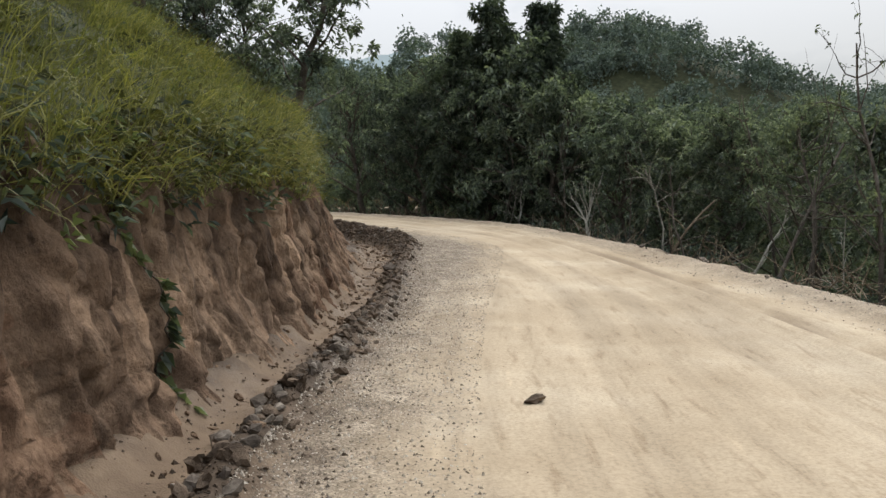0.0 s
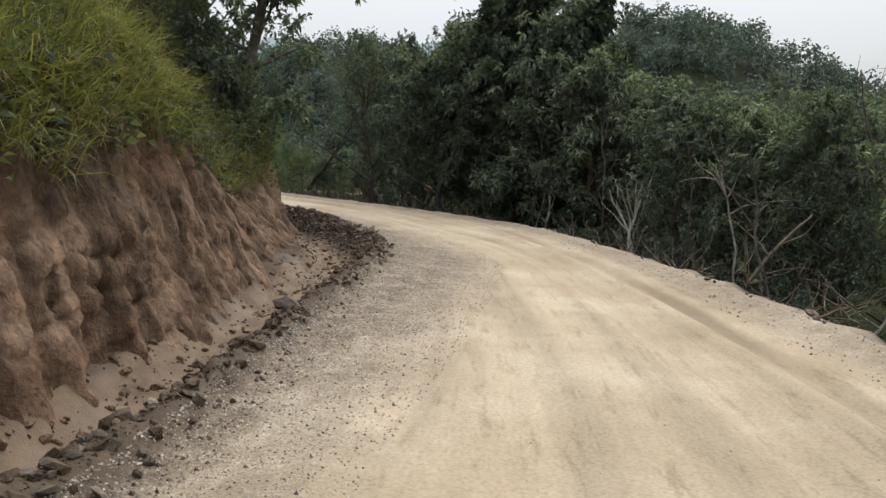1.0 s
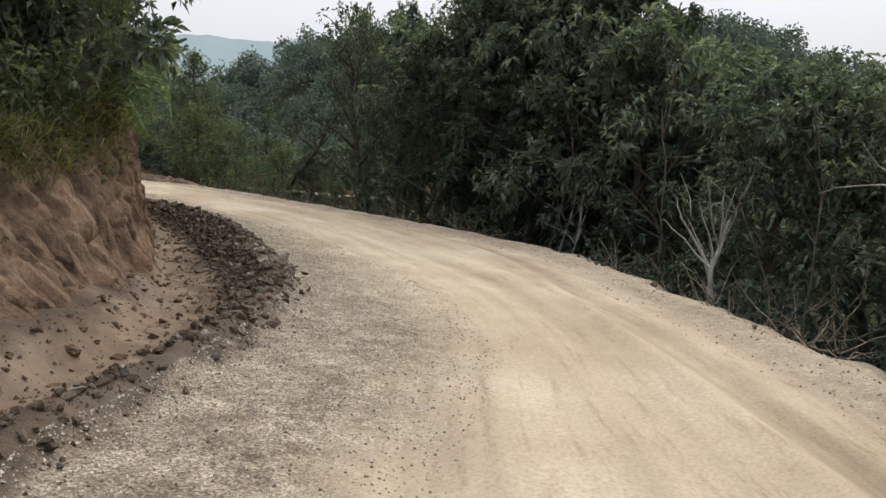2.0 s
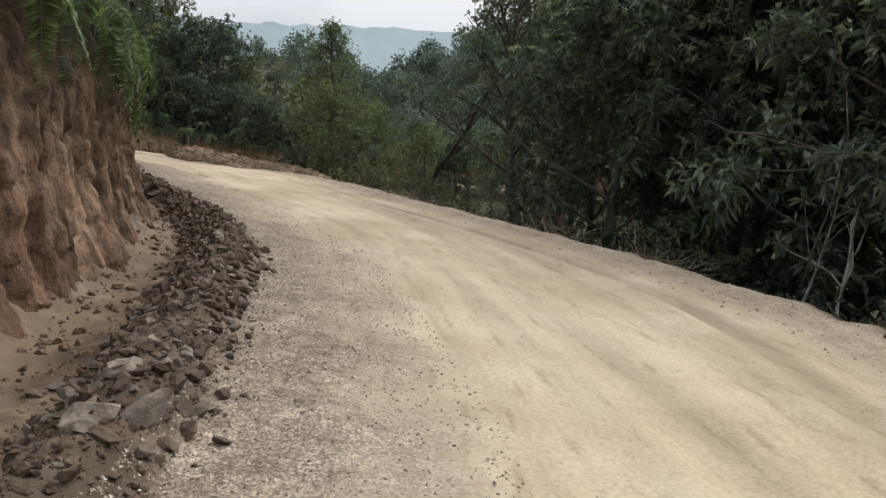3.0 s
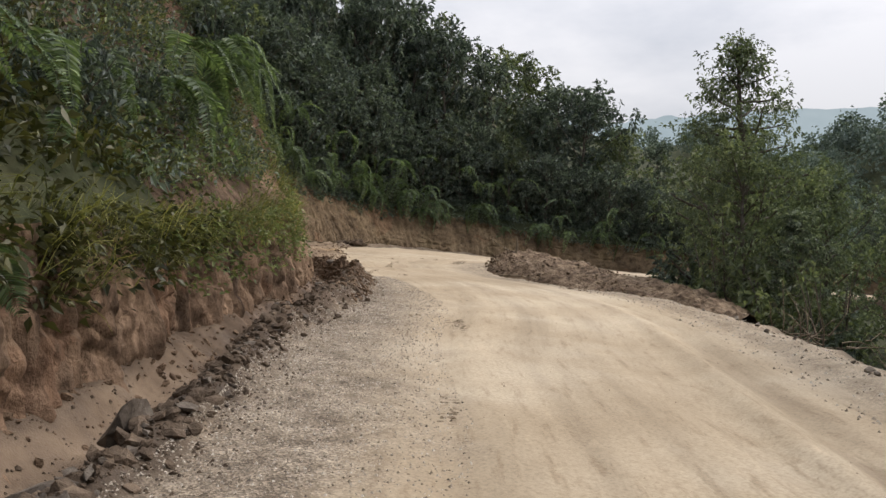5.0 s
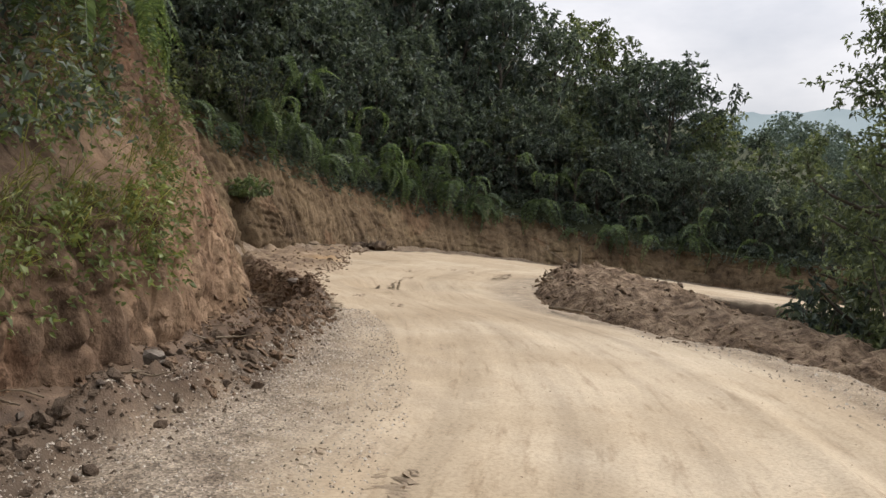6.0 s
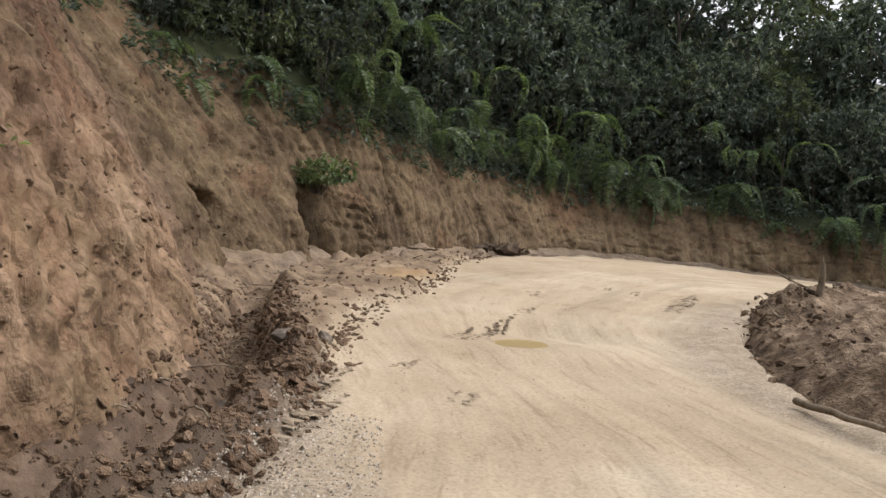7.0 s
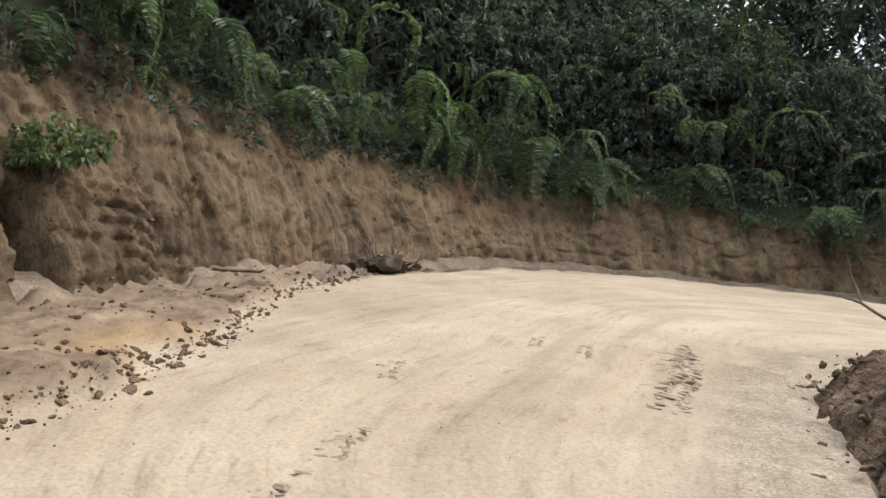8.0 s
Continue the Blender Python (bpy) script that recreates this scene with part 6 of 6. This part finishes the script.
crumbs = []
for _ in range(2600):
    p_ = HEAP[rngs.integers(20, 188), rngs.integers(0, 36)]
    s_ = 0.015 + 0.075 * rngs.random() ** 2.5
    v, f = arrays_of(CRUMBS[rngs.integers(0, 5)])
    m_ = np.array(Euler((0.4 * rngs.normal(), 0.4 * rngs.normal(), rngs.random() * 6.28)).to_matrix())
    q_ = p_ + rngs.normal(size=3) * np.array([0.09, 0.09, 0])
    q_[2] = max(q_[2], float(road_height(q_[0], q_[1])) - 0.01)
    crumbs.append(((v * s_ * (0.8 + 0.4 * rngs.random(3))) @ m_.T + q_, f))
v, f = join_arrays(crumbs)
thing("crumbled_earth", "loose brown crumbs of soil over the dug heap", "rubble", "", "stuff", fast_mesh("crumbled_earth", v, f, HEAP_SOIL))
# crumbs fallen from the wall into the ditch
crumbs = []
for _ in range(2600):
    p_ = road_at(0.9 + 8.8 * rngs.random(), -0.15 + 0.95 * rngs.random())
    s_ = 0.012 + 0.085 * rngs.random() ** 3.5
    v, f = arrays_of(CRUMBS[rngs.integers(0, 5)])
    m_ = np.array(Euler((0.5 * rngs.normal(), 0.5 * rngs.normal(), rngs.random() * 6.28)).to_matrix())
    crumbs.append(((v * s_ * (0.8 + 0.6 * rngs.random(3))) @ m_.T + p_, f))
v, f = join_arrays(crumbs)
thing("crumbled_earth", "brown crumbs fallen from the wall into the ditch", "rubble", "", "stuff", fast_mesh("crumbled_earth", v, f, SPOIL))
# dark debris over the foot of the slide
crumbs = []
for _ in range(3600):
    u = 9.6 + 2.7 * rngs.random()
    if rngs.random() < 0.25:
        p_ = lip_point(u, 0.02 + 0.16 * rngs.random() ** 1.6)[0]
    else:
        p_ = road_at(u, -0.5 + 1.6 * rngs.random())
    s_ = 0.015 + 0.085 * rngs.random() ** 3.0
    v, f = arrays_of(CRUMBS[rngs.integers(0, 5)])
    m_ = np.array(Euler((0.5 * rngs.normal(), 0.5 * rngs.normal(), rngs.random() * 6.28)).to_matrix())
    crumbs.append(((v * s_ * (0.8 + 0.6 * rngs.random(3))) @ m_.T + p_, f))
v, f = join_arrays(crumbs)
thing("crumbled_earth", "dark wet debris over the foot of the slide", "rubble", "", "stuff", fast_mesh("crumbled_earth", v, f, SPOIL))
# crumbs and small clods caught on the slide's face
crumbs = []
for _ in range(2600):
    p_ = lip_point(10.2 + 3.8 * rngs.random(), 0.05 + 0.7 * rngs.random() ** 1.4)[0]
    s_ = 0.010 + 0.05 * rngs.random() ** 3.0
    v, f = arrays_of(CRUMBS[rngs.integers(0, 5)])
    m_ = np.array(Euler((0.5 * rngs.normal(), 0.5 * rngs.normal(), rngs.random() * 6.28)).to_matrix())
    crumbs.append(((v * s_ * (0.8 + 0.6 * rngs.random(3))) @ m_.T + p_, f))
v, f = join_arrays(crumbs)
thing("crumbled_earth", "small crumbs of earth caught on the bare slide", "rubble", "", "stuff", fast_mesh("crumbled_earth", v, f, SPOIL))
# clods along the broken edge of the mud shelf and over it
crumbs = []
for _ in range(4200):
    u = 10.6 + 4.6 * rngs.random()
    edge_ = float(table_at(SHELF, u))
    d_ = edge_ + 0.10 * rngs.normal() if rngs.random() < 0.5 else edge_ * rngs.random()
    p_ = road_at(u, d_)
    s_ = 0.008 + 0.06 * rngs.random() ** 5.0
    v, f = arrays_of(CRUMBS[rngs.integers(0, 5)])
    m_ = np.array(Euler((0.4 * rngs.normal(), 0.4 * rngs.normal(), rngs.random() * 6.28)).to_matrix())
    crumbs.append(((v * s_ * (0.8 + 0.5 * rngs.random(3))) @ m_.T + p_ + [0, 0, 0.1 * s_], f))
v, f = join_arrays(crumbs)
thing("crumbled_earth", "broken clods along the edge of the slumped mud", "rubble", "", "stuff", fast_mesh("crumbled_earth", v, f, SPOIL))


def stick(name, label, start, end, radius, seed, twigs=2, mat=None, category="stick"):
    """A bent dry stick with side twigs."""
    rng = np.random.default_rng(seed)
    a_, b_ = np.array(start, float), np.array(end, float)
    ln = np.linalg.norm(b_ - a_)
    t = np.linspace(0, 1, 9)[:, None]
    mid = rng.normal(size=3) * 0.06 * ln
    pts = a_ + (b_ - a_) * t + mid * np.sin(np.pi * t) + rng.normal(size=(9, 3)) * 0.008 * ln
    pieces = [tube(pts, np.linspace(radius, radius * 0.45, 9), 6)]
    root = thing(name, label, category) if twigs >= 6 else None
    for k in range(twigs):
        i_ = 2 + int(rng.integers(0, 6))
        way = unit(b_ - a_) + rng.normal(size=3) * 0.7 + np.array([0, 0, 0.3])
        tp, tr = limb(pts[i_], way, ln * (0.25 + 0.25 * rng.random()), radius * 0.45, rng, 0.4, 4)
        pieces.append(tube(tp, tr, 4))
    if root:
        for k, (v, f) in enumerate(pieces):
            kind = "twig" if k else "stem"
            part(kind, fast_mesh(kind, v, f, mat or DEAD, True), root)
        return root
    v, f = join_arrays(pieces)
    return thing(name, label, category, "", "", fast_mesh(name, v, f, mat or DEAD, True))


def on_road(x, y, up=0.02):
    return (x, y, float(road_height(x, y)) + up)


tip = HEAP[117, 20]
stick("stump", "short broken stump standing in the soil heap", tip + [0.3, -0.4, -0.1], tip + [0.34, -0.42, 0.36], 0.045, 1, 0)
stick("branch", "dry forked branch stuck in the soil heap", tip + [0.0, -0.1, -0.05], tip + [-0.5, -0.5, 0.30], 0.018, 2, 4, category="branch")
stick("branch", "thin root lying along the heap's foot", on_road(-16.3, 44.7, 0.06), on_road(-15.2, 44.5, 0.08), 0.028, 3, 1, category="branch")
stick("branch", "bent stick lying across the heap", HEAP[92, 10], HEAP[104, 5], 0.02, 4, 3, category="branch")
stick("log", "pale peeled log lying at the far bank's foot", on_road(-25.85, 46.45, 0.15), on_road(-25.6, 47.0, 0.15), 0.035, 5, 1, DEAD, "log")
for k in range(60):
    u = 9.4 + 3.4 * rngs.random()
    p_ = road_at(u, -0.1 + 1.0 * rngs.random())
    a_ = rngs.random() * 6.28
    ln = 0.12 + 0.3 * rngs.random()
    stick("stick", "dry broken stick in the slumped earth", p_ + [0, 0, 0.03], p_ + [ln * math.cos(a_), ln * math.sin(a_), 0.03 + 0.03 * rngs.random()], 0.005 + 0.006 * rngs.random(), 60 + k, 0)


def brush_heap(x, y, z, size, count, seed, label):
    """A tangle of dry twigs and roots."""
    rng = np.random.default_rng(seed)
    pieces = []
    for _ in range(count):
        st = np.array([x, y, z]) + rng.normal(size=3) * np.array([0.4, 0.4, 0.08]) * size
        st[2] = max(st[2], z)
        way = rng.normal(size=3) * np.array([1, 1, 0.5]) + np.array([0, 0, 0.3])
        p, r = limb(st, way, size * (0.4 + 0.8 * rng.random()), 0.012, rng, 0.5, 5)
        p[:, 2] = np.maximum(p[:, 2], z - 0.02)
        pieces.append(tube(p, r, 4))
    v, f = join_arrays(pieces)
    return thing("brush_pile", label, "brush", "", "stuff", fast_mesh("brush_pile", v, f, DEAD, True))


brush_heap(-26.9, 49.3, float(road_height(-26.9, 49.3)) + 0.05, 0.6, 60, 1, "heap of torn roots and dark soil at the bank's foot")
for k in range(9):
    p_ = np.array([-26.9, 49.3, float(road_height(-26.9, 49.3))]) + rngs.normal(size=3) * np.array([0.25, 0.35, 0])
    drop_stone(CLODS[k % 6], p_, 0.22 + 0.15 * rngs.random(), "dark clod among torn roots", "clod", 0.2, "clods at the far bank")

# the bright bush that holds on above the niche, and smaller plants on the scar
BUSH = make_shrub("bush", "fresh green bush clinging to the bare earth scar", 221, 0.75, 0.65, LEAF_FRESH, (0.095, 0.068), 1300, "bush")
BUSH.matrix_basis = stand(-26.05, 44.75, 6.62, 0.4, 0.85)
small_ = copy_thing(BUSH, Matrix())
small_.matrix_basis = stand(-26.1, 44.05, 5.75, 2.0, 0.42)
tagged(small_, "small green seedling on the bare earth scar")

# pale leaning trunks, a bare tree and dry brush along the outer edge
stick("leaning_tree", "pale lichened trunk leaning out over the slope", (4.5, 31.6, 0.6), (5.6, 32.2, 3.4), 0.085, 7, 6, PALE_BARK, "tree")
stick("leaning_tree", "pale thin trunk forking by the road's edge", (4.9, 31.9, 0.5), (4.5, 32.8, 3.0), 0.06, 8, 6, PALE_BARK, "tree")
stick("leaning_tree", "dark fallen trunk leaning into the trees", (-7.6, 45.6, 3.6), (-4.6, 42.9, 6.6), 0.085, 9, 7, BARK, "tree")
stick("leaning_tree", "bare slanting trunk in the roadside brush", (6.2, 16.6, -0.4), (8.2, 17.4, 2.4), 0.05, 10, 7, BARK, "tree")


for k, (x_, y_, dx, dy, tall_, r_, mat_) in enumerate(((4.0, 24.2, 0.75, 0.5, 2.3, 0.045, PALE_BARK), (4.1, 24.4, -0.25, 0.9, 1.7, 0.032, PALE_BARK), (5.2, 20.6, 1.5, 0.4, 1.7, 0.045, DEAD),
                                                       (5.8, 17.6, 1.6, 0.6, 1.6, 0.035, PALE_BARK), (2.6, 30.6, 0.5, 1.2, 2.4, 0.040, PALE_BARK))):
    z_ = outer_ground(x_, y_)
    stick("leaning_tree", "grey dead stem leaning out of the roadside brush", (x_, y_, z_ - 0.2), (x_ + dx, y_ + dy, z_ + tall_), r_, 940 + k, 6, mat_, "tree")


def bare_tree(x, y, top, seed, label):
    rng = np.random.default_rng(seed)
    z = outer_ground(x, y)
    pts, r = limb((x, y, z - 0.3), (0.12, 0.1, 1), top - z, 0.05, rng, 0.2, 9)
    pieces = [tube(pts, r, 6)]
    for k in range(20):
        i_ = 3 + int(rng.integers(0, 6))
        p, rr = limb(pts[i_], (rng.normal(), rng.normal(), 0.7), 0.9 + 0.8 * rng.random(), 0.014, rng, 0.45, 6)
        pieces.append(tube(p, rr, 4))
        for _ in range(3):
            j_ = 2 + int(rng.integers(0, 4))
            q, qr = limb(p[j_], rng.normal(size=3) + np.array([0, 0, 0.4]), 0.45, 0.006, rng, 0.5, 4)
            pieces.append(tube(q, qr, 3))
    v, f = join_arrays(pieces)
    root = thing("tree", label, "tree")
    part("trunk", fast_mesh("trunk", v, f, BARK, True), root)
    n = 240
    ends = v[rng.integers(len(v) // 3, len(v), n)]
    lv, lf = leaves(ends, rng.normal(size=(n, 3)), 0.09, 0.035, rng)
    part("crown", fast_mesh("crown", lv, lf, LEAF_MID), root)


bare_tree(6.6, 13.4, 4.2, 71, "nearly bare twiggy tree beside the road")
bare_tree(8.0, 20.6, 4.4, 72, "thin grey tree with few leaves")
bare_tree(7.0, 16.5, 3.2, 73, "leafless tangled roadside tree")
for k in range(16):
    u = 1.8 + 8.5 * (k + rngs.random()) / 16
    e_, f_ = along_curve(EDGE, u), along_curve(FOOT, u)
    x_, y_ = e_ + unit(e_ - f_) * (0.7 + 0.6 * rngs.random())
    brush_heap(x_, y_, float(road_height(*e_)) - 0.35, 1.0, 34, 80 + k, "tangle of dry brush on the road's outer edge")


for k in range(13):
    u = 1.8 + 5.2 * (k + rngs.random()) / 13
    e_, f_ = along_curve(EDGE, u), along_curve(FOOT, u)
    x_, y_ = e_ + unit(e_ - f_) * (0.9 + 1.0 * rngs.random())
    z_ = outer_ground(x_, y_)
    tall_ = 1.6 + 2.2 * rngs.random()
    stick("sapling", "thin grey sapling with bare twigs by the road", (x_, y_, z_ - 0.1), (x_ + 0.7 * rngs.normal(), y_ + 0.7 * rngs.normal(), z_ + tall_), 0.013 + 0.016 * rngs.random(), 900 + k, 8, BARK if k % 3 else PALE_BARK, "sapling")


# ---------------------------------------------------------------- far woods
def far_woods():
    """Tree crowns on the distant hills: each a loose shell of small leaf sprays."""
    rng = np.random.default_rng(77)
    spots = []
    while len(spots) < 3600:
        a_ = rng.uniform(-50, 34)
        r = 120 + 300 * rng.random() ** 0.85
        x, y = math.sin(radians(a_)) * r, 25 + math.cos(radians(a_)) * r
        if x < 12 and r < 170:
            continue
        spots.append((x, y))
    spots = np.array(spots)
    z = ground_height(spots[:, 0], spots[:, 1])
    B, W, S = [], [], []
    for (x, y), g in zip(spots, z):
        r = math.hypot(x, y - 25)
        n = int(np.interp(r, [60, 200, 400], [190, 150, 100]))
        size = 1.6 + 2.2 * rng.random()
        tall = 0.9 + 0.9 * rng.random()
        dirs = unit(rng.normal(size=(n, 3)) + np.array([0, 0, 0.45]))
        wob = 1 + 0.22 * rng.normal(size=(n, 1))
        c = np.array([x, y, g + 8 * noise.noise((x * 0.012, y * 0.012, 3.0)) * min(1, max(0, (r - 90) / 150)) + size * 0.8 * tall])
        B.append(c + dirs * np.array([size, size, size * tall]) * wob * 0.8)
        W.append(dirs * 0.5 + rng.normal(size=(n, 3)) * 0.7)
        S.append(np.full(n, size * np.interp(r, [60, 200, 400], [0.22, 0.30, 0.42])))
    B, W, S = np.concatenate(B), np.concatenate(W), np.concatenate(S)
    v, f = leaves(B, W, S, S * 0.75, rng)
    thing("far_woods", "dense green forest covering the hills across the valley, coloured pale for haze", "forest", "", "stuff", fast_mesh("far_woods", v, f, HAZY_FAR_LEAF))


far_woods()
